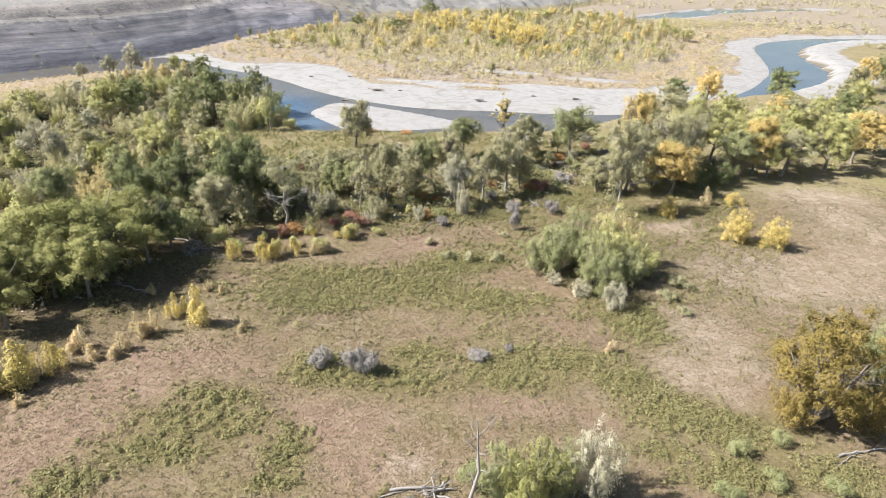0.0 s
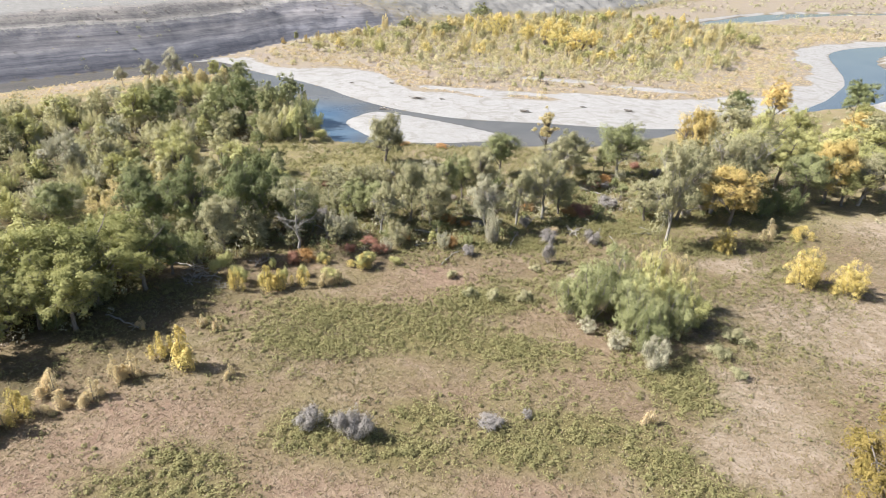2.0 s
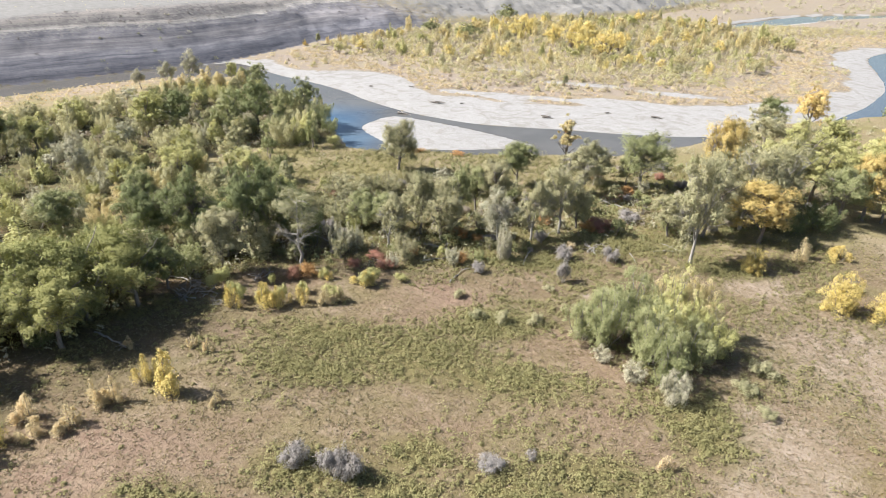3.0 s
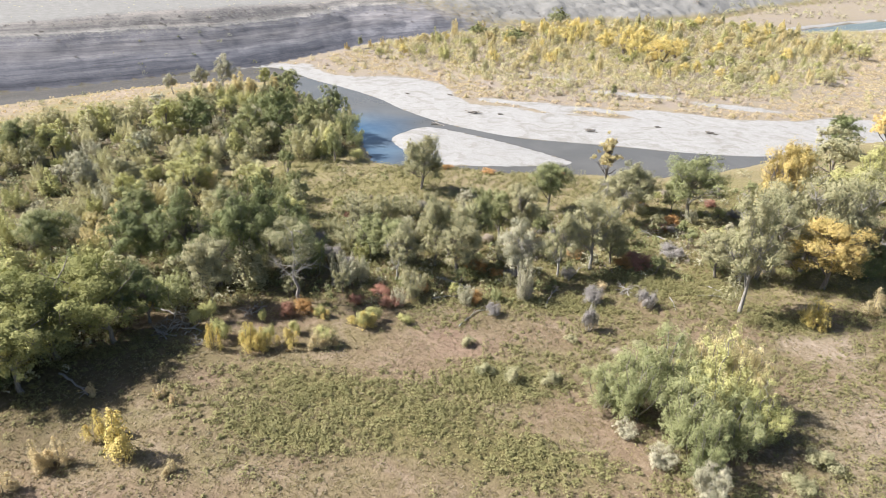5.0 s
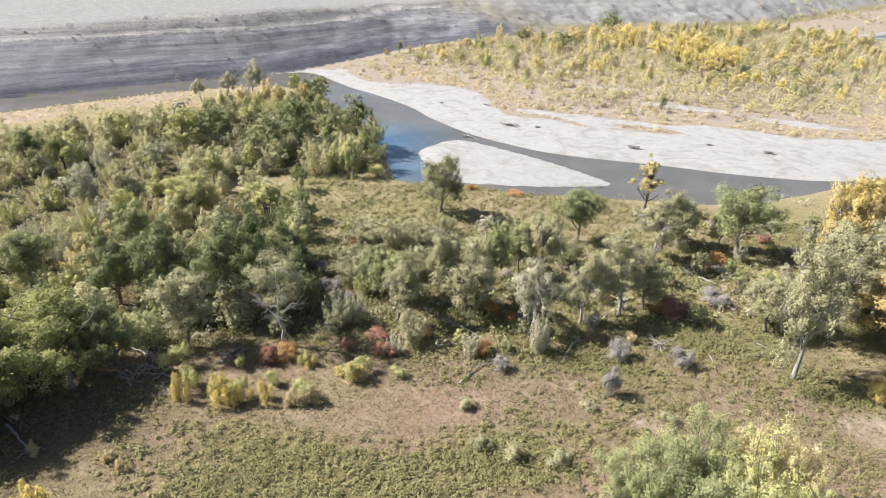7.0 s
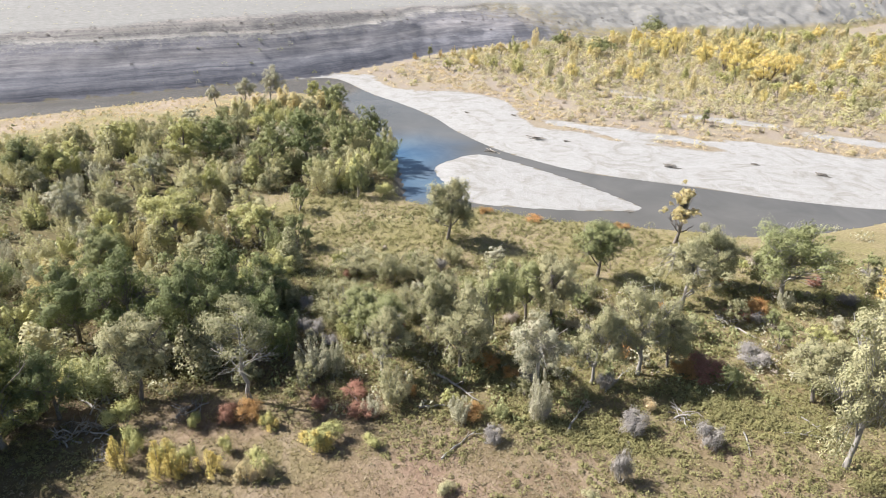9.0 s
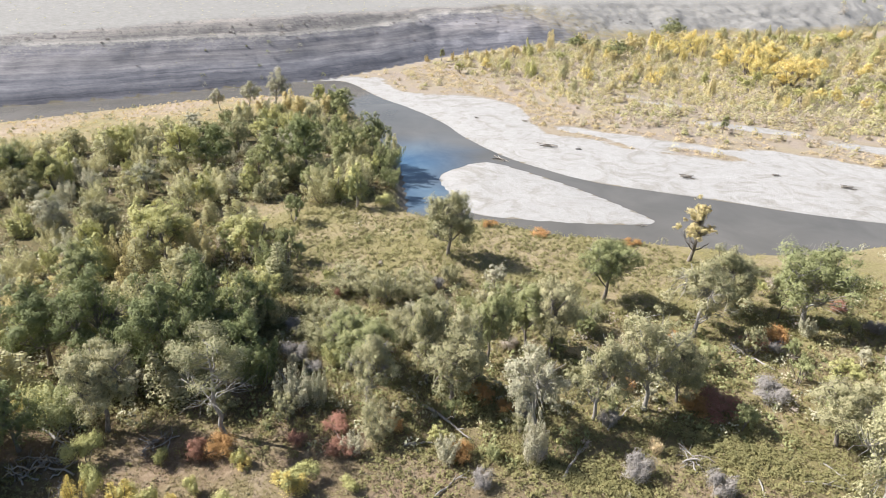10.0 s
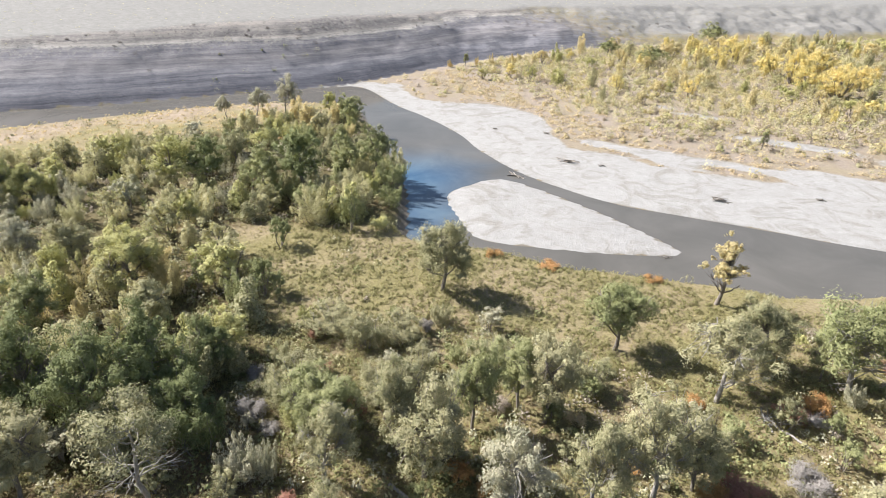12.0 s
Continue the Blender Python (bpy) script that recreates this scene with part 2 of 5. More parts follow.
def water_material():
    mat, nt, bsdf = nodes_of("river_water")
    co = nt.nodes.new("ShaderNodeTexCoord").outputs["Object"]
    a = nt.nodes.new("ShaderNodeVertexColor")
    a.layer_name = "depth"
    f = noise_node(nt, 0.08, 4, 0.6, co, 0.6)
    silt = ramp(nt, f, [(0.3, (0.095, 0.09, 0.08)), (0.7, (0.13, 0.122, 0.11))])
    deep = ramp(nt, f, [(0.3, (0.02, 0.075, 0.16)), (0.7, (0.09, 0.16, 0.23))])
    nt.links.new(mix(nt, a.outputs[0], silt, deep), bsdf.inputs["Base Color"])
    bsdf.inputs["Roughness"].default_value = 0.07
    bsdf.inputs["IOR"].default_value = 1.33
    bsdf.inputs["Specular IOR Level"].default_value = 0.4
    bump(nt, noise_node(nt, 1.6, 3, 0.6, co), 0.10, 0.05, bsdf)
    return mat


GROUND, WATER = ground_material(), water_material()

# ---- mesh helpers ----


def mesh_of(name, verts, faces, mats):
    """A mesh from an (n, 3) array and a list of (m, k) face arrays."""
    me = bpy.data.meshes.new(name)
    groups = [np.asarray(f, dtype=np.int32) for f in faces if len(f)]
    me.vertices.add(len(verts))
    me.vertices.foreach_set("co", np.asarray(verts, dtype=np.float32).ravel())
    loops = np.concatenate([f.ravel() for f in groups])
    sizes = np.concatenate([np.full(len(f), f.shape[1], dtype=np.int32) for f in groups])
    me.loops.add(len(loops))
    me.loops.foreach_set("vertex_index", loops)
    me.polygons.add(len(sizes))
    me.polygons.foreach_set("loop_start", np.concatenate([[0], np.cumsum(sizes)[:-1]]).astype(np.int32))
    me.polygons.foreach_set("loop_total", sizes)
    me.update(calc_edges=True)
    me.validate()
    me.materials.append(mats)
    return me


class Build:
    """Gathers the pieces of one part."""

    def __init__(self):
        self.v, self.q, self.t, self.n = [], [], [], 0

    def add(self, verts, quads=(), tris=()):
        self.v.append(np.asarray(verts, dtype=float))
        if len(quads):
            self.q.append(np.asarray(quads) + self.n)
        if len(tris):
            self.t.append(np.asarray(tris) + self.n)
        self.n += len(verts)

    def tube(self, pts, radii, sides=6):
        pts = np.asarray(pts, float)
        d = np.gradient(pts, axis=0)
        d /= np.linalg.norm(d, axis=1)[:, None] + 1e-9
        up = np.where(np.abs(d[:, 2:3]) > 0.9, np.array([[1.0, 0, 0]]), np.array([[0, 0, 1.0]]))
        u = np.cross(d, up)
        u /= np.linalg.norm(u, axis=1)[:, None] + 1e-9
        w = np.cross(d, u)
        a = np.linspace(0, 2 * math.pi, sides, endpoint=False)
        ring = u[:, None, :] * np.cos(a)[None, :, None] + w[:, None, :] * np.sin(a)[None, :, None]
        v = (pts[:, None, :] + ring * np.asarray(radii, float)[:, None, None]).reshape(-1, 3)
        q = []
        for i in range(len(pts) - 1):
            for j in range(sides):
                k = (j + 1) % sides
                q.append((i * sides + j, i * sides + k, (i + 1) * sides + k, (i + 1) * sides + j))
        tip = len(v)
        v = np.vstack([v, pts[-1:] + d[-1:] * radii[-1]])
        t = [((len(pts) - 1) * sides + j, (len(pts) - 1) * sides + (j + 1) % sides, tip) for j in range(sides)]
        self.add(v, q, t)

    def leaves(self, c, nrm, along, length, width):
        """Three-cornered leaf sprays at c, facing nrm, pointing along."""
        n = len(c)
        nrm = nrm / (np.linalg.norm(nrm, axis=1)[:, None] + 1e-9)
        u = along - nrm * np.sum(along * nrm, axis=1)[:, None]
        u /= np.linalg.norm(u, axis=1)[:, None] + 1e-9
        w = np.cross(nrm, u)
        L, W = np.broadcast_to(length, n)[:, None], np.broadcast_to(width, n)[:, None]
        v = np.stack([c - u * L * 0.45 + w * W * 0.25, c + u * L * 0.1 - w * W * 0.75, c + u * L * 0.55 + w * W * 0.4], axis=1).reshape(-1, 3)
        self.add(v, (), np.arange(3 * n).reshape(n, 3))

    def mesh(self, name, mat):
        return mesh_of(name, np.vstack(self.v), [np.vstack(f) for f in (self.q, self.t) if f], mat)


def part(name, b, mat, parent, label=""):
    ob = new(name, b.mesh(name, mat))
    ob.parent = parent
    return tagged(ob, label)


def unit(rng, n):
    d = rng.normal(size=(n, 3))
    return d / np.linalg.norm(d, axis=1)[:, None]


def curve_pts(a, b, bend, rng, n=5):
    """A slightly crooked way from a to b."""
    a, b = np.asarray(a, float), np.asarray(b, float)
    t = np.linspace(0, 1, n)[:, None]
    side = rng.normal(size=3) * bend
    wob = rng.normal(size=(n, 3)) * bend * 0.25
    wob[0] = wob[-1] = 0
    return a + (b - a) * t + side * (t * (1 - t) * 2) + wob


# ---- plan of river and banks ----
NEAR_BANK = np.array([(-420, -300), (-300, -130), (-215, 0), (-165, 80), (-128, 134), (-119, 153), (-106, 174), (-91, 189), (-78, 188), (-68, 178), (-58, 168), (-48, 157), (-41, 148), (-33, 134), (-29, 128), (-21, 131), (-6, 132), (8, 136), (22, 139), (35, 150), (60, 176), (83, 189), (123, 219), (147, 255), (152, 300), (179, 336), (210, 362), (300, 380), (520, 410)], float)
FAR_BANK = np.array([(-440, -300), (-325, -130), (-236, -8), (-185, 78), (-141, 141), (-126, 158), (-113, 181), (-95, 205), (-89, 209), (-71, 195), (-59, 189), (-49, 183), (-40, 174), (-28, 165), (-16, 160), (-6, 158), (10, 160), (30, 160), (49, 165), (69, 179), (83, 192), (100, 214), (119, 245), (130, 280), (139, 312), (150, 330), (165, 346), (206, 375), (300, 397), (520, 430)], float)
BACK_CHANNEL = np.array([(96, 402), (108, 404), (150, 445), (212, 526), (330, 604), (330, 612), (192, 534), (138, 464), (108, 424)], float)
ISLAND = np.array([(-34, 148), (-32, 154), (-30, 159), (-27, 161), (-15, 157), (-5, 152.5), (4, 147), (6, 145), (-2, 140.5), (-9, 138), (-17, 135.5), (-22, 134.5), (-27, 140)], float)
CLIFF_FOOT = np.array([(-440, -300), (-325, -130), (-236, -8), (-185, 78), (-141, 141), (-126, 158), (-113, 181), (-95, 205), (-86, 232), (-74, 270), (-56, 310), (-22, 352), (30, 400), (74, 450), (110, 520), (180, 660), (420, 1000), (900, 1500)], float)
WATER_Z = -2.0


def smooth_line(p, closed=False, rounds=2):
    """Corner cutting, so that banks run in curves."""
    for _ in range(rounds):
        q = np.vstack([p, p[:1]]) if closed else p
        a, b = q[:-1] * 0.75 + q[1:] * 0.25, q[:-1] * 0.25 + q[1:] * 0.75
        r = np.stack([a, b], 1).reshape(-1, 2)
        p = r if closed else np.vstack([p[:1], r, p[-1:]])
    return p


NEAR_BANK, FAR_BANK, CLIFF_FOOT = (smooth_line(p) for p in (NEAR_BANK, FAR_BANK, CLIFF_FOOT))
BACK_CHANNEL, ISLAND = smooth_line(BACK_CHANNEL, True), smooth_line(ISLAND, True)


def line_distance(x, y, p, closed=False):
    q = np.vstack([p, p[:1]]) if closed else p
    best = np.full(x.shape, 1e9)
    for (ax, ay), (bx, by) in zip(q[:-1], q[1:]):
        dx, dy = bx - ax, by - ay
        t = np.clip(((x - ax) * dx + (y - ay) * dy) / (dx * dx + dy * dy + 1e-9), 0, 1)
        best = np.minimum(best, (x - ax - t * dx) ** 2 + (y - ay - t * dy) ** 2)
    return np.sqrt(best)


def inside(x, y, p):
    res = np.zeros(x.shape, bool)
    for (ax, ay), (bx, by) in zip(p, np.vstack([p[1:], p[:1]])):
        if ay != by:
            res ^= ((ay > y) != (by > y)) & (x < (bx - ax) * (y - ay) / (by - ay) + ax)
    return res


def hash_noise(x, y, scale, seed=0):
    """Smooth value noise in the plan, 0 to 1."""
    x, y = x / scale + 17.3 * seed, y / scale - 9.1 * seed
    ix, iy = np.floor(x), np.floor(y)
    fx, fy = x - ix, y - iy
    fx, fy = fx * fx * (3 - 2 * fx), fy * fy * (3 - 2 * fy)

    def rnd(a, b):
        s = np.sin(a * 127.1 + b * 311.7 + seed * 74.7) * 43758.5453
        return s - np.floor(s)
    return (rnd(ix, iy) * (1 - fx) + rnd(ix + 1, iy) * fx) * (1 - fy) + (rnd(ix, iy + 1) * (1 - fx) + rnd(ix + 1, iy + 1) * fx) * fy


def fbm(x, y, scale, seed=0):
    return sum(hash_noise(x, y, scale / 2 ** i, seed + i) / 2 ** (i + 1) for i in range(4)) / 0.9375


RIVER = np.vstack([NEAR_BANK, FAR_BANK[::-1]])
FAR_SIDE = np.vstack([FAR_BANK, [(3500, 430), (3500, 4500), (-4500, 4500), (-4500, -300)]])
HILL = np.vstack([CLIFF_FOOT, [(3500, 1900), (3500, 4500), (-4500, 4500), (-4500, -300)]])


def land(x, y):
    """Height of the ground, and the covers that lie on it."""
    x, y = np.asarray(x, float), np.asarray(y, float)
    wet = inside(x, y, RIVER) | inside(x, y, BACK_CHANNEL)
    d_near, d_far = line_distance(x, y, NEAR_BANK), line_distance(x, y, FAR_BANK)
    d_back = line_distance(x, y, BACK_CHANNEL, True)
    far, hill, isle = inside(x, y, FAR_SIDE) & ~wet, inside(x, y, HILL), inside(x, y, ISLAND)
    d_isle, d_hill = line_distance(x, y, ISLAND, True), line_distance(x, y, CLIFF_FOOT)
    n1, n2, n3 = fbm(x, y, 18, 1), fbm(x, y, 5, 2), fbm(x, y, 60, 3)
    d_wet = np.minimum(np.minimum(d_near, d_far), d_back)
    z = 0.5 * (n1 - 0.5) + 0.22 * (n2 - 0.5) + 0.9 * (n3 - 0.5)
    edge = d_near + 1.5 * (n2 - 0.5)
    shelf = np.clip(edge / 2.6, 0, 1)
    low = np.clip((-72 - x) / 12, 0, 1) * np.clip((d_near - 1) / 26, 0, 1) + np.clip((x + 84) / 12, 0, 1)
    z = np.where(~far & ~wet, -2.15 + (2.15 + z) * shelf ** 0.7 * np.clip(low + 0.1, 0.1, 1), z)
    bar = -2.04 + 0.95 * (1 - np.exp(-np.minimum(d_far, d_back) / 11)) + 0.16 * (n1 - 0.5) + 0.10 * (n2 - 0.5) * np.clip(d_far / 6, 0, 1)
    bar = bar + 0.5 * np.clip((d_far - 26) / 25, 0, 1) + 0.7 * (n3 - 0.5) * np.clip((d_far - 20) / 30, 0, 1)
    z = np.where(far, bar, z)
    z = np.where(wet, -2.0 - 0.9 * np.clip(np.minimum(d_wet, d_isle) / 7, 0, 1) ** 0.8, z)
    iz = -2.0 + 0.42 * np.clip(d_isle / 5, 0, 1) + 0.10 * (n2 - 0.5) * np.clip(d_isle / 2, 0, 1)
    z = np.where(isle, iz, z)
    # valley side: steep shale foot, gullied slope, rim and bench above
    gul = fbm(x, y, 14, 7) - 0.5
    far_gul = fbm(x, y, 34, 9) - 0.5
    away = np.clip((y - 235) / 60, 0, 1)
    ridge = 1 - 2 * np.abs(fbm(x, y, 42, 15) - 0.5)
    dh = np.maximum(d_hill * (1 - 0.38 * away) - 11 * away * (ridge - 0.72) * np.clip(d_hill / 9, 0, 1) + (gul * 2.5 + far_gul * 7 * away) * np.clip(d_hill / 9, 0, 1), 0)
    prof = np.interp(dh, [0, 1.2, 3, 6, 12.0, 14.2, 17, 19, 23, 26, 60, 200, 3000], [-2.2, -0.8, 0.5, 2.5, 6.0, 7.5, 8.9, 10.0, 12.2, 12.9, 13.8, 16.5, 60])
    prof = np.where(prof > 0, prof * np.clip(0.74 + (y - 141) / 250, 0.66, 1.0), prof)
    rough = fbm(x, y, 3.2, 13) - 0.5
    prof = prof * (1 - 0.2 * away) + (1.0 * rough + 0.5 * (n2 - 0.5) + 1.0 * away * rough) * np.clip(dh / 4, 0, 1) * np.clip((27 - dh) / 8, 0.03, 1)
    z = np.where(hill & ~wet, np.maximum(prof, -2.2), z)
    covers = {}
    covers["rock"] = np.where(hill, np.clip((27 - dh) / 4, 0, 1), 0) * (0.75 + 0.25 * np.clip(n2 * 2, 0, 1))
    # far hillside turns paler here: its sunlit look is put into the cover
    lit_slope = np.clip((y - 290) / 70, 0, 1)
    covers["pale"] = np.where(hill, np.maximum(np.clip((dh - 20) / 5, 0, 1), 0.75 * lit_slope * np.clip(dh / 6, 0, 1)), 0)
    covers["rock"] = covers["rock"] * (1 - 0.8 * lit_slope)
    vein = np.where(far & ~hill, 1.0, 0.0)
    reach = 22 + 14 * (n1 - 0.5) - 14 * np.clip((-45 - x) / 25, 0, 1) - 9 * np.clip((x - 50) / 40, 0, 1)
    gravel = vein * np.clip((reach - d_far) / 3 + 0.5, 0, 1)
    gravel = np.maximum(gravel, vein * np.clip((fbm(x * 0.6 + y * 0.3, y * 1.5, 20, 11) - 0.56) * 8, 0, 1) * np.clip((70 - d_far) / 20, 0, 1) * (x < 55))
    gravel = np.maximum(gravel, np.where(~far & ~wet & (x > 105), np.clip((17 - d_near) / 4, 0, 1), 0))
    gravel = np.maximum(gravel, vein * np.clip((6 - d_back) / 3, 0, 1))
    gravel = np.maximum(gravel, vein * np.where((x > -20) & (x < 75) & (y > 195) & (y < 232), np.clip(1.3 - (((x - 18) / 16) ** 2 + ((y - 209) / 3) ** 2) ** 0.5, 0, 1) + np.clip(1.3 - (((x - 44) / 14) ** 2 + ((y - 205) / 3.5) ** 2) ** 0.5, 0, 1) + np.clip(1.2 - (((x + 2) / 10) ** 2 + ((y - 223) / 2.4) ** 2) ** 0.5, 0, 1), 0))
    gravel = np.where(isle, 1.0, gravel)
    covers["gravel"] = np.where(hill, 0, gravel)
    covers["gold"] = vein * (1 - covers["gravel"])
    covers["mud"] = np.where(wet & ~isle, 1.0, np.where(~far & ~hill, np.clip((1.6 - edge) / 1.2, 0, 1) * (x < 105), np.where(isle, np.clip((0.9 - d_isle) / 0.9, 0, 1), vein * np.clip((1.0 - d_far) / 1.0, 0, 1)) * 0.8))
    return z, covers, (far & ~hill), wet


def ellipses(x, y, rows, soft=0.7):
    v = np.zeros(np.shape(x))
    for cx, cy, rx, ry in rows:
        d = np.sqrt(((x - cx) / rx) ** 2 + ((y - cy) / ry) ** 2)
        v = np.maximum(v, np.clip((1 + soft - d) / (2 * soft), 0, 1))
    return v


FORB_PATCHES = [(-25.9, 32.9, 2.4, 1.6), (-21.1, 36.6, 4.7, 2.0), (-18.9, 39.9, 5.9, 2.2), (-18.4, 43.1, 3.8, 1.9), (-11.0, 37.4, 1.8, 2.5), (-11.8, 33.8, 2.4, 0.9), (-9.4, 48.0, 4.7, 2.7), (-3.6, 47.3, 5.6, 2.5), (-1.8, 51.4, 3.3, 2.3), (6.7, 48.7, 5.8, 2.8), (12.4, 51.4, 4.9, 2.6), (21.1, 59.0, 3.3, 3.7), (17.7, 48.4, 3.1, 2.6), (20.7, 44.3, 4.9, 2.6), (25.7, 42.3, 5.2, 2.5), (18.8, 39.7, 2.7, 1.3), (24.6, 37.2, 6.1, 2.1), (31.8, 37.7, 4.8, 2.2), (-12.7, 65.8, 8.1, 2.7), (-5.2, 63.7, 10.6, 3.5), (3.8, 62.5, 7.6, 2.8), (-13.3, 60.1, 4.8, 2.1), (21.2, 59.1, 3.5, 2.7), (2.1, 70.5, 4.2, 2.1), (6.6, 87.1, 9.2, 1.9), (-2.4, 91.3, 6.0, 1.9), (17.5, 94.6, 7.2, 2.5), (2.7, 72.8, 4.1, 1.6), (31.0, 90.6, 4.2, 2.6)]
PINK_PATCHES = [(-28.6, 38.6, 5.8, 3.1), (-25.2, 43.7, 6.8, 2.2), (-8.0, 40.3, 4.1, 3.3), (-4.8, 36.1, 3.8, 2.3), (6.5, 44.5, 4.9, 1.2), (-24.5, 47.8, 6.2, 1.9), (-30.3, 34.8, 2.1, 2.7), (15.5, 43.1, 1.9, 1.2), (-2.9, 76.5, 4.4, 2.5), (-24.3, 64.2, 3.5, 1.3)]
TAN_PATCHES = [(27.7, 58.1, 4.2, 4.5), (24.7, 50.8, 3.8, 3.7), (26.8, 47.5, 2.1, 2.1), (62.8, 100.8, 8.4, 6.6), (62.3, 92.3, 6.0, 11.8), (34.3, 87.3, 3.3, 4.8), (56.9, 77.7, 4.5, 7.1), (-1.8, 36.3, 1.7, 1.7), (33.1, 86.1, 3.3, 2.7), (13.1, 79.6, 1.6, 0.9), (26.9, 59.5, 3.5, 3.6), (29.3, 53.1, 2.7, 3.3), (32.1, 86.1, 2.8, 2.2), (70, 85, 14, 14), (44, 72, 12, 9), (-118, 130, 7, 20), (-105, 160, 7, 14), (-95, 176, 6, 7)]
LEFT_WOOD = np.array([(-48, 46), (-43, 53), (-36, 60), (-35, 71), (-27, 76), (-22, 80), (-24, 96), (-38, 108), (-56, 113), (-46, 121), (-37, 124), (-34, 136), (-48, 157), (-64, 172), (-72, 178), (-79, 168), (-85, 150), (-94, 130), (-104, 105), (-112, 60), (-90, 30), (-60, 35)], float)
MID_WOOD = np.array([(-24, 79), (-8, 82), (4, 87), (20, 98), (33, 102), (50, 110), (44, 132), (24, 133), (10, 112), (-6, 113), (-20, 109), (-30, 100)], float)
RIGHT_WOOD = np.array([(36, 104), (50, 109), (84, 116), (140, 120), (190, 170), (150, 215), (120, 212), (84, 184), (62, 170), (40, 145)], float)


def wood_share(x, y):
    v = np.zeros(np.shape(x))
    for p in (LEFT_WOOD, MID_WOOD, RIGHT_WOOD):
        d = line_distance(x, y, p, True)
        v = np.maximum(v, np.where(inside(x, y, p), np.clip(0.5 + d / 5, 0, 1), np.clip(0.5 - d / 5, 0, 1)))
    return v


def near_covers(x, y):
    """Forbs, pink grass, bare straw and leaf-strewn wood floor on the near side."""
    forb, pink, tan, wood = ellipses(x, y, FORB_PATCHES), ellipses(x, y, PINK_PATCHES), ellipses(x, y, TAN_PATCHES), wood_share(x, y)
    return forb, pink, tan, wood


def axis(fine_a, fine_b, step, far_a, far_b):
    """Grid lines: even in the middle, wider and wider outwards."""
    mid = np.arange(fine_a, fine_b + step, step)
    out, s, v = [], step, mid[-1]
    while v < far_b:
        s *= 1.09
        v += s
        out.append(v)
    low, s, v = [], step, fine_a
    while v > far_a:
        s *= 1.09
        v -= s
        low.append(v)
    return np.array(low[::-1] + list(mid) + out)


gx, gy = axis(-175, 120, 1.4, -3000, 3000), axis(24, 430, 1.4, -1500, 4000)
GX, GY = np.meshgrid(gx, gy)
GX, GY = GX.ravel(), GY.ravel()
GZ, COV, _, _ = land(GX, GY)
FORB, PINK, TAN, WOOD = near_covers(GX, GY)
dry = (1 - COV["gold"]) * (1 - COV["gravel"])
# wood floor; the ellipses paint the left trees' shade on dark meadow ground
LITTER_SHADE = np.maximum(WOOD * np.where(GX < -26, 0.8, 0.2), 0.75 * ellipses(GX, GY, [(-33, 57, 6, 7), (-29, 64, 6, 5), (-38, 49, 5, 5)]))
LUSH = np.clip((GY - 84 - 0.25 * np.clip(GX, 0, 60)) / 8, 0, 1) * dry
nx, ny = len(gx), len(gy)
idx = np.arange(nx * ny).reshape(ny, nx)
quads = np.stack([idx[:-1, :-1], idx[:-1, 1:], idx[1:, 1:], idx[1:, :-1]], -1).reshape(-1, 4)
me = mesh_of("ground", np.stack([GX, GY, GZ], 1), [quads], GROUND)
for layer, (r, g_, b) in (("cover_a", (FORB * dry, PINK, TAN)), ("cover_b", (COV["gravel"], LITTER_SHADE * dry, COV["rock"])), ("cover_c", (COV["gold"], COV["pale"], COV["mud"])), ("cover_d", (LUSH, LUSH, LUSH))):
    at = me.color_attributes.new(layer, "FLOAT_COLOR", "POINT")
    at.data.foreach_set("color", np.stack([r, g_, b, np.ones_like(r)], 1).astype(np.float32).ravel())
me.polygons.foreach_set("use_smooth", np.ones(len(me.polygons), bool))
ground = tagged(new("ground", me), "river bottomland with dry grass, gravel bars and shale bluff", "ground", kind="structure")

wx, wy = np.arange(-450, 530, 7.0), np.arange(-300, 640, 7.0)
WX, WY = np.meshgrid(wx, wy)
WX, WY = WX.ravel(), WY.ravel()
idx = np.arange(len(WX)).reshape(len(wy), len(wx))
keep = inside(WX, WY, RIVER) | inside(WX, WY, BACK_CHANNEL) | (np.minimum(np.minimum(line_distance(WX, WY, NEAR_BANK), line_distance(WX, WY, FAR_BANK)), line_distance(WX, WY, BACK_CHANNEL, True)) < 11)
quads = np.stack([idx[:-1, :-1], idx[:-1, 1:], idx[1:, 1:], idx[1:, :-1]], -1).reshape(-1, 4)
quads = quads[keep[quads].all(1)]
used, inv = np.unique(quads, return_inverse=True)
me = mesh_of("water", np.stack([WX[used], WY[used], np.full(len(used), WATER_Z)], 1), [inv.reshape(-1, 4)], WATER)
deep = np.clip(ellipses(WX, WY, [(-42, 149, 9, 13), (-34, 138, 6, 9)], 0.7) + 0.38 * (WX > 70), 0, 1)[used]
at = me.color_attributes.new("depth", "FLOAT_COLOR", "POINT")
at.data.foreach_set("color", np.stack([deep, deep, deep, np.ones_like(deep)], 1).astype(np.float32).ravel())
water = tagged(new("water", me), "shallow grey-brown river water with a blue pool", "water", kind="structure")


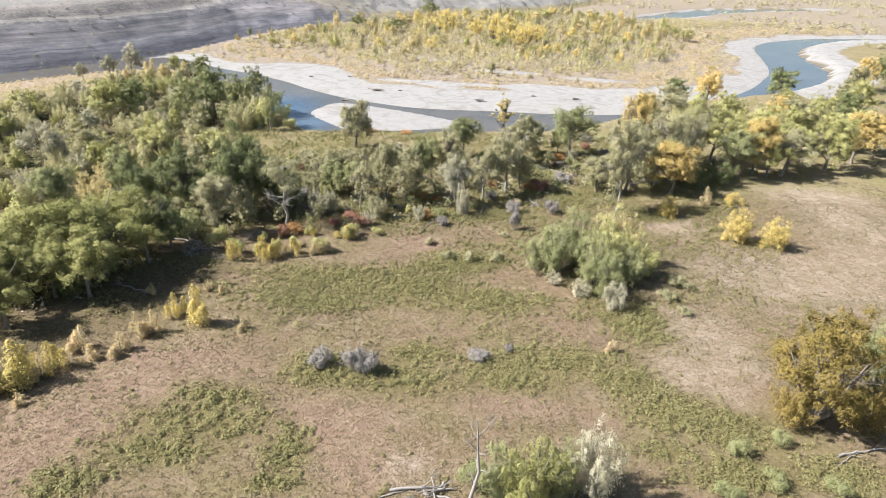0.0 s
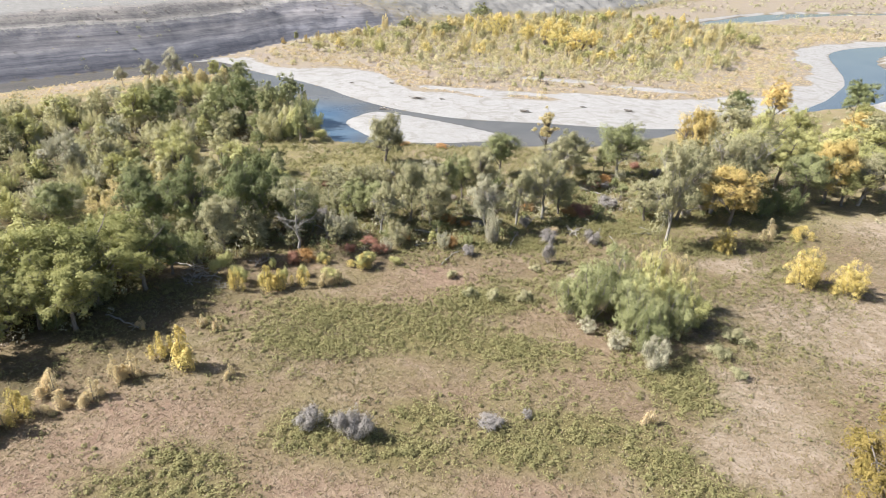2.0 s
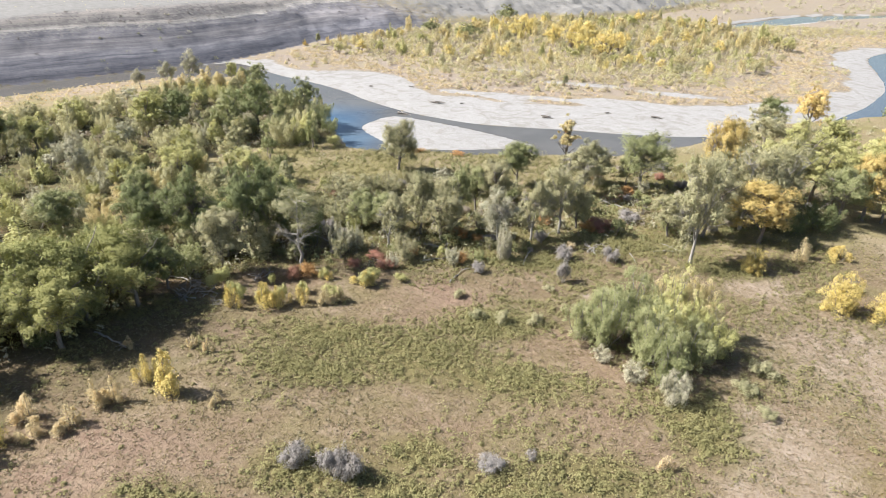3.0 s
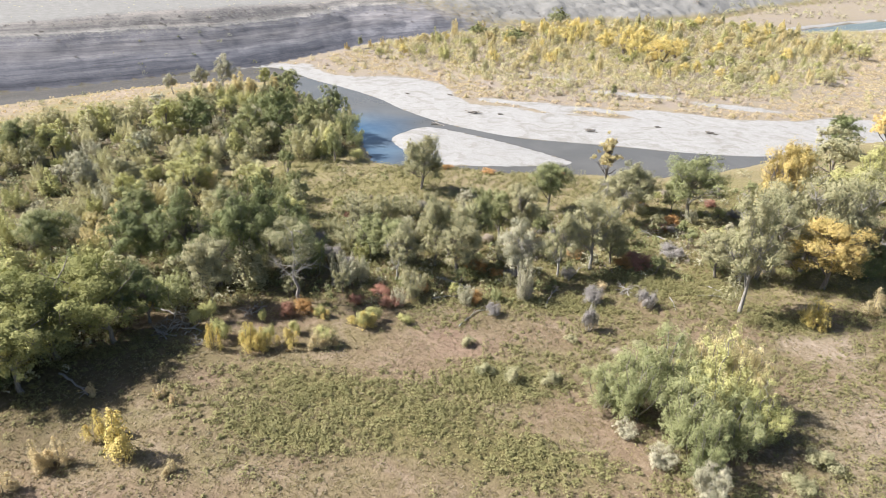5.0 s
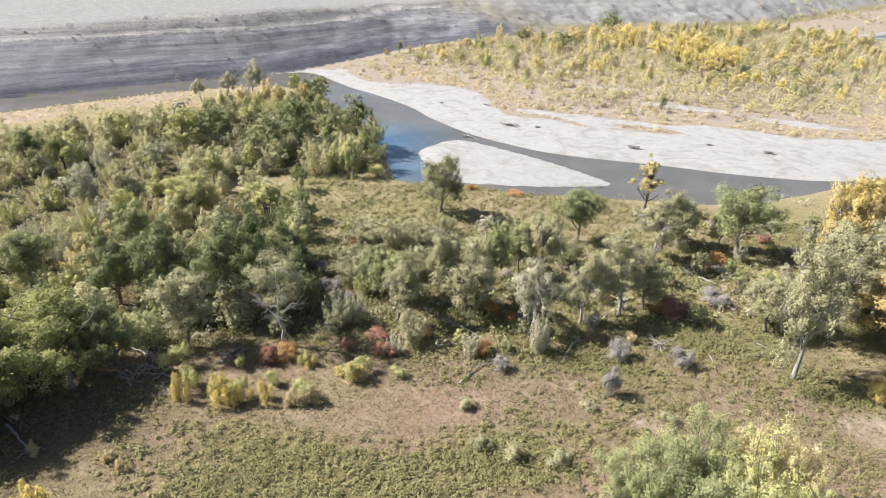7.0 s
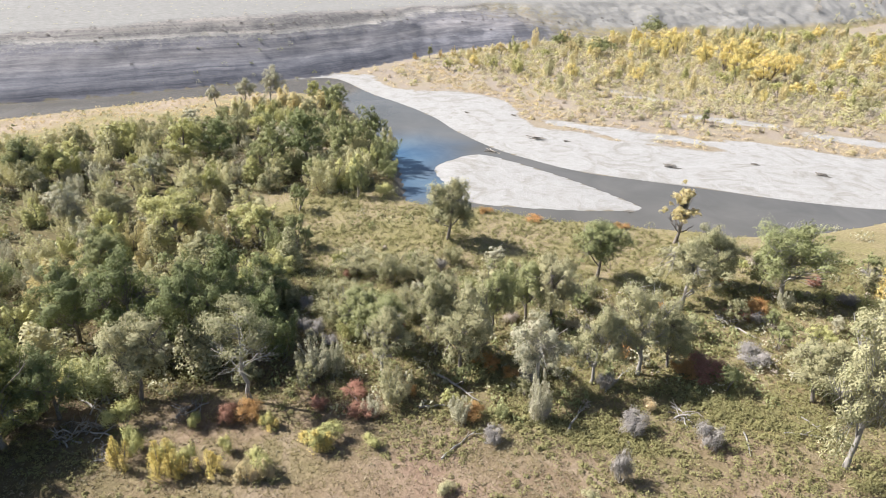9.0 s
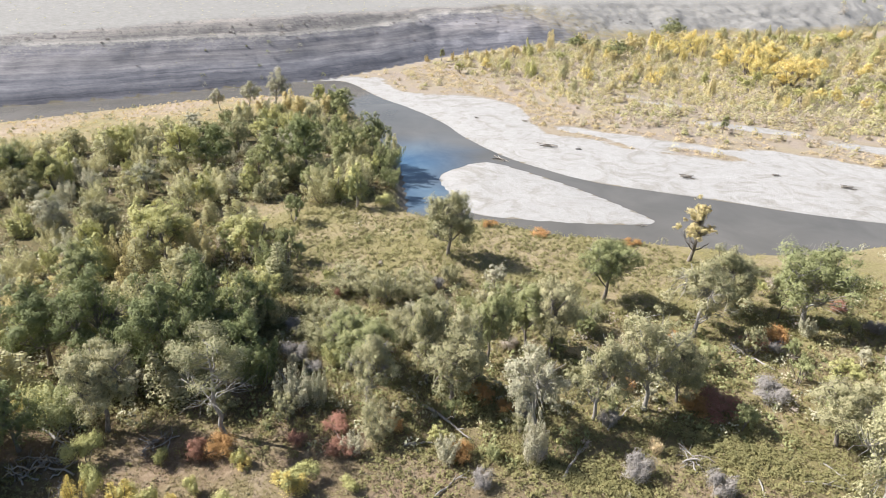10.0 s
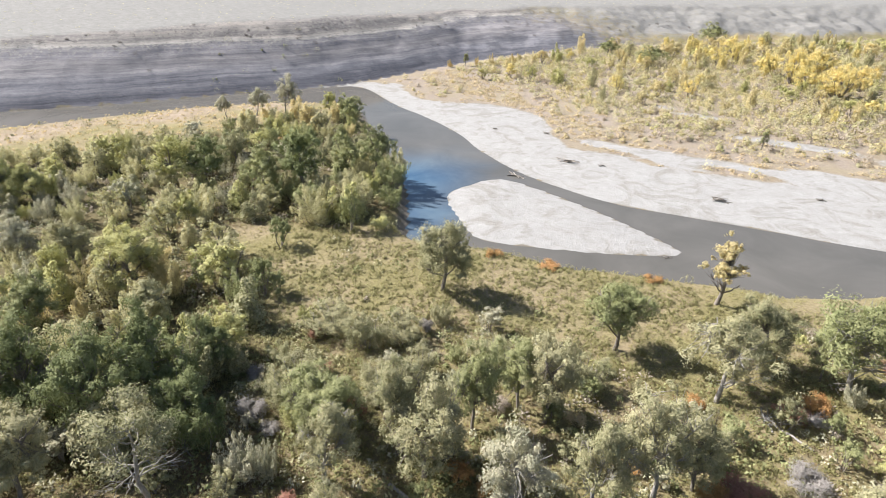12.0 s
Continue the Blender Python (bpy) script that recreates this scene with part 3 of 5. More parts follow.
def height_at(x, y):
    """The ground's height between its grid lines."""
    i, j = int(np.clip(np.searchsorted(gx, x) - 1, 0, nx - 2)), int(np.clip(np.searchsorted(gy, y) - 1, 0, ny - 2))
    u, v = (x - gx[i]) / (gx[i + 1] - gx[i]), (y - gy[j]) / (gy[j + 1] - gy[j])
    a, b, c, d = (GZ[q] for q in (j * nx + i, j * nx + i + 1, (j + 1) * nx + i, (j + 1) * nx + i + 1))
    return float((a * (1 - u) + b * u) * (1 - v) + (c * (1 - u) + d * u) * v)


# ---- plants: one prototype of each kind, then copies ----
def lobed_crown(b, rng, lobes, n, size, lift=0.3, slim=0.6, under=-0.6):
    """Small leaves on short sprays that stand out from several overlapping lobes."""
    weight = np.array([r[0] * r[1] for _, r in lobes])
    count = np.maximum((n * weight / weight.sum()).astype(int), 8)
    for (c, (rh, rv)), k in zip(lobes, count):
        heads = max(4, k // 26)
        hd = unit(rng, heads)
        hd[:, 2] = np.where(hd[:, 2] < under, -hd[:, 2], hd[:, 2])
        hr = 0.55 + 0.58 * rng.random(heads)
        pick = rng.integers(0, heads, k)
        d = hd[pick] + unit(rng, k) * 0.42
        r = hr[pick] * (0.78 + 0.3 * rng.random(k))
        p = np.asarray(c) + d * np.array([rh, rh, rv]) * r[:, None]
        nrm = d * 0.9 + unit(rng, k) * 0.5 + np.array([0, 0, lift])
        along = hd[pick] * 0.8 + unit(rng, k) * 0.45 + np.array([0, 0, 0.5])
        s = size * (0.6 + 0.8 * rng.random(k))
        b.leaves(p, nrm, along, s * 1.8, s * slim * 1.15)


def twigs(b, rng, start, ends, r0, sides=3):
    for e in ends:
        b.tube(curve_pts(start, e, 0.12 * np.linalg.norm(np.asarray(e) - start), rng, 4), [r0, r0 * 0.7, r0 * 0.45, r0 * 0.2], sides)


def make_cottonwood(colour, seed, leafy=1.0, bark=None, slender=False, thick=1.0, bare=0.0):
    """About 10 m high and 8 m wide: leaning trunk, rising limbs, an uneven crown of many small sprays above a clear stem."""
    rng = np.random.default_rng(seed)
    ob = new("cottonwood_tree")
    bark = bark or BARK
    H, R = 10.0, (2.3 if slender else 4.0)
    lean = rng.normal(size=2) * 0.4
    trunk = Build()
    way = curve_pts((0, 0, -0.3), (lean[0], lean[1], 6.8), 0.25, rng, 8)
    trunk.tube(way, [0.30, 0.22, 0.19, 0.17, 0.15, 0.12, 0.09, 0.05], 8)
    part("trunk", trunk, bark, ob)
    k = int(rng.integers(7, 10))
    ends, limbs, ways, lobes = [], [], [], []
    for i in range(k):
        a = 2.4 * i + rng.uniform(-0.4, 0.4)
        s = way[int(rng.integers(2, 6))]
        rr = R * rng.uniform(0.42, 0.78)
        end = np.array([lean[0] * 0.6 + math.cos(a) * rr, lean[1] * 0.6 + math.sin(a) * rr, min(s[2] + rr * rng.uniform(0.7, 1.5), 8.8)])
        limb = Build()
        lw = curve_pts(s, end, 0.35, rng, 6)
        limb.tube(lw, np.linspace(0.10, 0.03, 6), 5)
        ends.append(end)
        limbs.append(limb)
        ways.append(lw)
    ends.append(way[-1])
    limbs.append(limbs[0])
    ways.append(way[2:])
    ph = rng.uniform(0, 6.28, 4)
    for j in range(44 if slender else 78):
        d = unit(rng, 1)[0]
        d[2] = d[2] if d[2] > -0.82 else -d[2]
        az = math.atan2(d[1], d[0])
        lump = 0.90 + 0.12 * math.sin(2 * az + ph[0]) + 0.12 * math.sin(5 * az + ph[3]) + 0.10 * math.sin(4 * d[2] + ph[1])
        c = np.array([lean[0], lean[1], 5.3]) + d * np.array([R, R, 4.4]) * rng.uniform(0.30, 0.95) * lump
        i = int(np.argmin([np.linalg.norm(c - e) for e in ends]))
        c = c * 0.85 + ends[i] * 0.15
        rh = R * rng.uniform(0.15, 0.26)
        if rng.random() > bare:
            lobes.append((c, (rh, rh * rng.uniform(0.75, 1.1))))
        if thick == 1.0 or bare:
            twigs(limbs[i], rng, ways[i][-2 if j % 2 else -3], [c + unit(rng, 1)[0] * rh * 1.2 for _ in range(3)], 0.045)
    for limb in limbs[:-1]:
        part("limb", limb, bark, ob)
    crown = Build()
    lobed_crown(crown, rng, lobes, int(27000 * leafy * thick * (0.55 if slender else 1)), (0.106 if thick == 1.0 else 0.150))
    part("crown", crown, LEAF[colour], ob)
    return ob


def make_half_dead(colour, seed):
    """About 10 m high and 5 m wide: a pale leaning trunk, many bare branches and a few thin sprays of leaves."""
    rng = np.random.default_rng(seed)
    ob = new("half_dead_cottonwood")
    trunk, crown, fine, lobes = Build(), Build(), Build(), []
    way = curve_pts((0, 0, -0.3), (rng.uniform(-0.9, 0.9), rng.uniform(-0.5, 0.5), 9.2), 0.5, rng, 9)
    trunk.tube(way, np.linspace(0.22, 0.03, 9), 7)
    part("trunk", trunk, PALE, ob)
    for i in range(22):
        t = rng.uniform(0.36, 0.97)
        s = np.array([np.interp(t, np.linspace(0, 1, 9), way[:, j]) for j in range(3)])
        a = i * 2.4 + rng.uniform(-0.4, 0.4)
        ln = rng.uniform(1.3, 2.6) * (1.25 - 0.55 * t)
        e = s + np.array([math.cos(a) * ln, math.sin(a) * ln, rng.uniform(0.1, 0.9) * ln])
        limb = Build()
        mid_way = curve_pts(s, e, 0.3, rng, 5)
        limb.tube(mid_way, np.linspace(0.075, 0.02, 5), 4)
        twigs(fine, rng, mid_way[2], [e + unit(rng, 1)[0] * 0.9 for _ in range(4)], 0.03)
        twigs(fine, rng, mid_way[3], [e + unit(rng, 1)[0] * 0.8 for _ in range(5)], 0.025)
        part("limb", limb, PALE, ob)
        if t > 0.56:
            lobes.append((e, (rng.uniform(0.7, 1.15), rng.uniform(0.6, 0.95))))
    lobes.append((way[-1], (0.6, 0.6)))
    tagged(part("twig_spray", fine, PALE, ob), kind="stuff")
    lobed_crown(crown, rng, lobes, 9500, 0.085)
    part("crown", crown, LEAF[colour], ob)
    return ob


def make_thicket(colour, seed, bark=None, shoots=22, per=280, leaf=0.112):
    """A many-stemmed willow clump, about 6 m high and 6 m wide, its shoots fanning upwards."""
    rng = np.random.default_rng(seed)
    ob = new("willow_thicket")
    crown = Build()
    for i in range(shoots):
        a, rr = rng.uniform(0, 2 * math.pi), 2.5 * math.sqrt(rng.random())
        h = 6.0 * (1 - 0.42 * (rr / 2.9) ** 2) * rng.uniform(0.6, 1.0)
        end = np.array([math.cos(a) * rr * 1.1, math.sin(a) * rr * 1.1, h])
        way = curve_pts((math.cos(a) * rr * 0.3, math.sin(a) * rr * 0.3, -0.2), end, 0.35, rng, 6)
        if i < 4:
            stem = Build()
            stem.tube(way, np.linspace(0.09, 0.02, 6), 4)
            part("stem", stem, bark or BARK, ob)
        k = per
        t = 0.25 + 0.77 * rng.random(k) ** 0.8
        d = unit(rng, k)
        p = np.stack([np.interp(t, np.linspace(0, 1, 6), way[:, j]) for j in range(3)], 1) + d * (0.95 * np.clip(1.03 - t, 0, 1) ** 0.7 + 0.12)[:, None]
        p[:, 2] = np.maximum(p[:, 2], 0.1 + 0.3 * rng.random(k))
        along = np.array([math.cos(a), math.sin(a), 0]) * 0.3 + d * 0.5 + np.array([0, 0, 0.8])
        s = leaf * (0.6 + 0.9 * rng.random(k))
        crown.leaves(p, d * 0.95 + unit(rng, k) * 0.45 + np.array([0, 0, 0.35]), along, s * 2.0, s * 0.6)
    part("crown", crown, LEAF[colour], ob)
    return ob


def make_clump(colour, seed):
    """A willow clump, about 6 m high and 6 m wide: bent stems fanning out, each carrying small leafy heads with gaps between."""
    rng = np.random.default_rng(seed)
    ob = new("willow_clump")
    crown, lobes = Build(), []
    for i in range(15):
        a = i * 2.4 + rng.uniform(-0.3, 0.3)
        rr = 2.35 * math.sqrt((i + 0.4) / 15)
        h = 6.0 * (1 - 0.38 * (rr / 2.4) ** 2) * rng.uniform(0.68, 0.95)
        way = curve_pts((math.cos(a) * rr * 0.25, math.sin(a) * rr * 0.25, -0.2), (math.cos(a) * rr, math.sin(a) * rr, h), 0.45, rng, 8)
        stem = Build()
        stem.tube(way, np.linspace(0.075, 0.015, 8), 4)
        for j in range(6):
            t = rng.uniform(0.2, 1.0)
            c = np.array([np.interp(t, np.linspace(0, 1, 8), way[:, q]) for q in range(3)])
            e = c + unit(rng, 1)[0] * np.array([0.6, 0.6, 0.35]) * (1.25 - t * 0.6) + np.array([math.cos(a), math.sin(a), 0.2]) * 0.25
            twigs(stem, rng, c, [e], 0.022)
            rh = rng.uniform(0.48, 0.85) * (1.2 - 0.4 * t)
            lobes.append((e, (rh, rh * rng.uniform(0.8, 1.25))))
        part("stem", stem, TWIG if i % 3 == 0 else BARK, ob)
    lobed_crown(crown, rng, lobes, 24000, 0.068)
    part("crown", crown, LEAF[colour], ob)
    return ob


def make_round_willow(colour, seed):
    """A bushy young tree, about 5 m high and 4.6 m wide, leafy to the ground."""
    rng = np.random.default_rng(seed)
    ob = new("round_willow")
    crown, lobes = Build(), []
    ph = rng.uniform(0, 6.28, 2)
    for i in range(34):
        d = unit(rng, 1)[0]
        d[2] = d[2] if d[2] > -0.75 else -d[2]
        lump = 0.88 + 0.25 * math.sin(3 * math.atan2(d[1], d[0]) + ph[0])
        c = np.array([0, 0, 2.5]) + d * np.array([2.1, 2.1, 2.3]) * rng.uniform(0.45, 0.98) * lump
        rh = rng.uniform(0.34, 0.66)
        lobes.append((c, (rh, rh * rng.uniform(0.9, 1.4))))
        if i < 5:
            stem = Build()
            way = curve_pts((0.15 * d[0], 0.15 * d[1], -0.2), c, 0.3, rng, 5)
            stem.tube(way, np.linspace(0.10, 0.03, 5), 5)
            twigs(stem, rng, way[-2], [c + unit(rng, 1)[0] * 0.8 for _ in range(4)], 0.03)
            part("stem", stem, BARK, ob)
    lobed_crown(crown, rng, lobes, 5000, 0.11)
    part("crown", crown, LEAF[colour], ob)
    return ob


def make_big_willow(colour, seed):
    """A broad many-limbed willow, about 11 m high and 11 m wide, its fine sprays rising all round."""
    rng = np.random.default_rng(seed)
    ob = new("big_willow")
    crown, fine, lobes = Build(), Build(), []
    for i in range(9):
        a = i * 0.7 + rng.uniform(-0.2, 0.2)
        rr, h = (rng.uniform(2.2, 3.6), rng.uniform(4.5, 7.5)) if i else (0.3, 8.6)
        end = np.array([math.cos(a) * rr, math.sin(a) * rr, h])
        limb = Build()
        way = curve_pts((math.cos(a) * 0.4, math.sin(a) * 0.4, -0.3), end, 0.7, rng, 7)
        limb.tube(way, np.linspace(0.24, 0.05, 7), 6)
        twigs(fine, rng, way[-2], [end + unit(rng, 1)[0] * 1.6 for _ in range(6)], 0.05)
        part("limb", limb, BARK, ob)
    tagged(part("twig_spray", fine, BARK, ob), kind="stuff")
    ph = rng.uniform(0, 6.28, 3)
    for i in range(115):
        d = unit(rng, 1)[0]
        d[2] = d[2] if d[2] > -0.92 else -d[2]
        lump = 0.88 + 0.14 * math.sin(3 * math.atan2(d[1], d[0]) + ph[0]) + 0.12 * math.sin(5 * d[2] + ph[1])
        c = np.array([0, 0, 5.0]) + d * np.array([5.1, 5.1, 5.3]) * rng.uniform(0.5, 0.95) * lump
        rh = rng.uniform(0.45, 0.95)
        lobes.append((c, (rh, rh * rng.uniform(0.8, 1.25))))
    lobed_crown(crown, rng, lobes, 36000, 0.10)
    part("crown", crown, LEAF[colour], ob)
    return ob


def make_sapling(colour, seed):
    """A young poplar, about 3 m high and 2 m wide, in pointed tiers."""
    rng = np.random.default_rng(seed)
    ob = new("poplar_sapling")
    crown = Build()
    for i in range(int(rng.integers(6, 9))):
        a, rr = rng.uniform(0, 6.28), (rng.uniform(0.25, 0.95) if i else 0.0)
        h = 3.0 * rng.uniform(0.3, 0.88) if i else 3.0
        x, y = math.cos(a) * rr, math.sin(a) * rr
        stem = Build()
        stem.tube([(x * 0.4, y * 0.4, -0.1), (x * 0.8, y * 0.8, h * 0.5), (x, y, h * 0.97)], [0.045, 0.03, 0.012], 4)
        part("stem", stem, BARK, ob)
        k = 760
        t = rng.random(k) ** 0.75
        wide = 0.38 * np.sin(math.pi * (0.2 + 0.75 * t)) ** 0.8 + 0.04
        ang = rng.uniform(0, 6.28, k)
        q = wide * np.sqrt(rng.random(k)) * (0.75 + 0.35 * np.sin(ang * 3 + t * 9))
        p = np.stack([x + np.cos(ang) * q, y + np.sin(ang) * q, 0.18 + t * (h - 0.15)], 1)
        d = np.stack([np.cos(ang), np.sin(ang), np.full(k, 0.4)], 1)
        s = 0.049 * (0.6 + 0.8 * rng.random(k))
        crown.leaves(p, d * 0.6 + unit(rng, k) * 0.8, d + unit(rng, k) * 0.4 + np.array([0, 0, 0.6]), s * 1.9, s * 0.7)
    part("crown", crown, LEAF[colour], ob)
    return ob


def make_poplar(colour, seed):
    """A clump of young poplars, about 6 m high and 3.6 m wide, each a leafy plume."""
    rng = np.random.default_rng(seed)
    ob = new("young_poplar")
    crown = Build()
    for i in range(int(rng.integers(5, 8))):
        a, rr = rng.uniform(0, 6.28), (rng.uniform(0.3, 1.3) if i else 0.0)
        h = 6.0 * (rng.uniform(0.45, 0.92) if i else 1.0)
        way = curve_pts((math.cos(a) * rr * 0.5, math.sin(a) * rr * 0.5, -0.2), (math.cos(a) * rr, math.sin(a) * rr, h), 0.25, rng, 6)
        if i < 4:
            stem = Build()
            stem.tube(way, np.linspace(0.08, 0.02, 6), 4)
            part("stem", stem, BARK, ob)
        k = 640
        t = 0.14 + 0.88 * rng.random(k) ** 0.85
        d = unit(rng, k)
        lump = 0.75 + 0.5 * np.abs(np.sin(t * 11 + d[:, 0] * 2 + i))
        p = np.stack([np.interp(t, np.linspace(0, 1, 6), way[:, j]) for j in range(3)], 1) + d * ((0.85 * np.clip(1.04 - t, 0, 1) ** 0.6 + 0.08) * lump)[:, None]
        p[:, 2] = np.maximum(p[:, 2], 0.1)
        s = 0.112 * (0.6 + 0.9 * rng.random(k))
        crown.leaves(p, d * 0.95 + unit(rng, k) * 0.5 + np.array([0, 0, 0.3]), d * 0.7 + unit(rng, k) * 0.4 + np.array([0, 0, 0.5]), s * 1.5, s * 0.95)
    part("crown", crown, LEAF[colour], ob)
    return ob


def make_shrub(colour, seed):
    """A low rounded bush, about 2 m high and 3 m wide."""
    rng = np.random.default_rng(seed)
    ob = new("shrub")
    crown = Build()
    lobes = []
    for i in range(7):
        a, rr = rng.uniform(0, 6.28), rng.uniform(0.2, 1.0)
        h = rng.uniform(0.8, 1.5)
        c = np.array([math.cos(a) * rr, math.sin(a) * rr, h])
        if i < 3:
            stem = Build()
            stem.tube(curve_pts((0.1 * math.cos(a), 0.1 * math.sin(a), -0.1), c, 0.15, rng, 4), [0.04, 0.03, 0.022, 0.012], 4)
            part("stem", stem, BARK, ob)
        lobes.append((c * np.array([1, 1, 0.72]), (rng.uniform(0.42, 0.7), rng.uniform(0.4, 0.65))))
    lobed_crown(crown, rng, lobes, 4800, 0.062)
    part("crown", crown, LEAF[colour], ob)
    return ob


def make_bare_shrub(colour, seed):
    """A leafless grey bush, about 2 m high and 3 m wide: bent stems under a dome of fine twigs."""
    rng = np.random.default_rng(seed)
    ob = new("bare_shrub")
    dome, lobes = Build(), []
    for i in range(9):
        a, rr = i * 0.7 + rng.uniform(-0.3, 0.3), rng.uniform(0.3, 1.0)
        c = np.array([math.cos(a) * rr, math.sin(a) * rr, rng.uniform(0.7, 1.45)])
        stem = Build()
        stem.tube(curve_pts((c[0] * 0.1, c[1] * 0.1, -0.1), c, 0.25, rng, 5), np.linspace(0.05, 0.015, 5), 4)
        part("stem", stem, TWIG, ob)
        lobes.append((c * np.array([1, 1, 0.75]), (rng.uniform(0.42, 0.7), rng.uniform(0.45, 0.7))))
    lobed_crown(dome, rng, lobes, 4200, 0.17, 0.1, 0.10)
    part("twig_dome", dome, TWIG, ob)
    return ob


def make_snag(colour, seed):
    """A dead standing trunk with broken limbs, about 8 m high."""
    rng = np.random.default_rng(seed)
    ob = new("dead_tree")
    t = Build()
    way = curve_pts((0, 0, -0.3), (0.5, 0.2, 7.6), 0.5, rng, 7)
    t.tube(way, np.linspace(0.28, 0.05, 7), 7)
    part("trunk", t, PALE, ob)
    for i in range(7):
        s = way[int(rng.integers(2, 6))]
        a = rng.uniform(0, 6.28)
        e = s + np.array([math.cos(a) * 1.6, math.sin(a) * 1.6, rng.uniform(0.4, 1.7)]) * rng.uniform(0.6, 1.2)
        limb = Build()
        limb.tube(curve_pts(s, e, 0.25, rng, 5), np.linspace(0.08, 0.02, 5), 4)
        twigs(limb, rng, s * 0.4 + e * 0.6, [e + unit(rng, 1)[0] * 0.9 for _ in range(6)], 0.025)
        part("limb", limb, PALE, ob)
    return ob


def make_log(colour, seed):
    """A fallen trunk 6 m long with stubs of its limbs."""
    rng = np.random.default_rng(seed)
    ob = new("fallen_log")
    b = Build()
    way = curve_pts((-3, 0, 0.20), (3, 0, 0.28), 0.3, rng, 8)
    b.tube(way, np.linspace(0.15, 0.06, 8) * rng.uniform(0.9, 1.1, 8), 7)
    part("trunk", b, PALE if colour == "pale" else DRIFT, ob)
    for i in range(4):
        s = way[int(rng.integers(3, 8))]
        e = s + np.array([rng.uniform(0.3, 1.2), rng.uniform(-1.2, 1.2), rng.uniform(0.1, 1.0)])
        stub = Build()
        stub.tube(curve_pts(s, e, 0.15, rng, 4), [0.06, 0.045, 0.03, 0.015], 5)
        part("branch", stub, PALE if colour == "pale" else DRIFT, ob)
    return ob


def make_drift_pile(colour, seed):
    """Stranded flood wood: a few crossed poles, about 3 m across."""
    rng = np.random.default_rng(seed)
    ob = new("driftwood_pile")
    for i in range(9):
        a, ln = rng.uniform(-0.7, 0.7), rng.uniform(0.8, 1.8)
        c = np.array([rng.uniform(-0.9, 0.9), rng.uniform(-0.5, 0.5), 0.10 + 0.07 * i])
        u = np.array([math.cos(a), math.sin(a), rng.uniform(-0.12, 0.12)])
        b = Build()
        b.tube(curve_pts(c - u * ln, c + u * ln, 0.12, rng, 5), np.linspace(0.10, 0.05, 5), 5)
        part("pole", b, BARK if i % 2 else DRIFT, ob)
    return ob


def make_deadfall(colour, seed):
    """A heap of bleached, crooked dead branches, about 4 m across and 1.6 m high."""
    rng = np.random.default_rng(seed)
    ob = new("dead_branch_heap")
    for i in range(9):
        a, ln = rng.uniform(0, 6.28), rng.uniform(1.2, 2.4)
        u = np.array([math.cos(a), math.sin(a), 0])
        c = np.array([rng.uniform(-0.7, 0.7), rng.uniform(-0.7, 0.7), 0.06])
        way = curve_pts(c - u * ln * 0.4, c + u * ln * 0.8 + np.array([0, 0, rng.uniform(0.1, 1.4)]), 0.45, rng, 7)
        b = Build()
        b.tube(way, np.linspace(0.085, 0.02, 7), 5)
        twigs(b, rng, way[4], [way[5] + unit(rng, 1)[0] * 0.7 for _ in range(3)], 0.028)
        part("branch", b, PALE if i % 3 else BARK, ob)
    return ob


KINDS = {  # maker, height, width, variants
    "cottonwood": (make_cottonwood, 10.0, 7.4, 2),
    "slender": (lambda c, s: make_cottonwood(c, s, 0.75, None, True), 10.0, 4.6, 1),
    "far_tree": (lambda c, s: make_cottonwood(c, s, 1.0, None, False, 0.42), 10.0, 7.4, 2),
    "open": (lambda c, s: make_cottonwood(c, s, 0.7, PALE, False, 1.0, 0.28), 10.0, 7.4, 2),
    "half": (make_half_dead, 10.0, 5.0, 2),
    "thicket": (make_thicket, 6.0, 6.0, 3),
    "feathery": (make_clump, 6.0, 6.0, 2),
    "round": (make_round_willow, 5.0, 4.6, 3),
    "big_willow": (make_big_willow, 11.0, 11.0, 1),
    "poplar": (make_poplar, 6.0, 3.6, 3),
    "sapling": (make_sapling, 3.1, 1.75, 4),
    "shrub": (make_shrub, 2.0, 3.0, 2),
    "bare": (make_bare_shrub, 2.0, 3.0, 2),
    "snag": (make_snag, 8.0, 8.0, 1),
    "log": (make_log, 1.0, 1.0, 2),
    "deadfall": (make_deadfall, 1.6, 4.0, 3),
    "drift": (make_drift_pile, 1.0, 1.0, 2),
}
PROTOS, PLACED = {}, random.Random(5)


def plant(kind, colour, x, y, h, w, label, category, group="", turn=None, z=None):
    """One plant of that kind, h metres high and w wide, standing on the ground at x, y."""
    maker, h0, w0, variants = KINDS[kind]
    v = PLACED.randrange(variants)
    z = height_at(x, y) if z is None else z
    turn = PLACED.uniform(0, 360) if turn is None else turn
    m = pose(x, y, z - 0.03, 0, 0, turn) @ Matrix.Diagonal((w / w0, w / w0, h / h0, 1))
    key = (kind, colour, v)
    if key not in PROTOS:
        ob = maker(colour, 100 + 7 * len(PROTOS))
        PROTOS[key] = (ob, m)
    else:
        ob = copy_thing(PROTOS[key][0], m)
    return tagged(ob, label, category, group)


def plant_rows(kind, colour, rows, label, category, group=""):
    for x, y, h, w in rows:
        plant("far_tree" if kind == "cottonwood" and y > 121 else kind, colour, x, y, h, w, label, category, group)


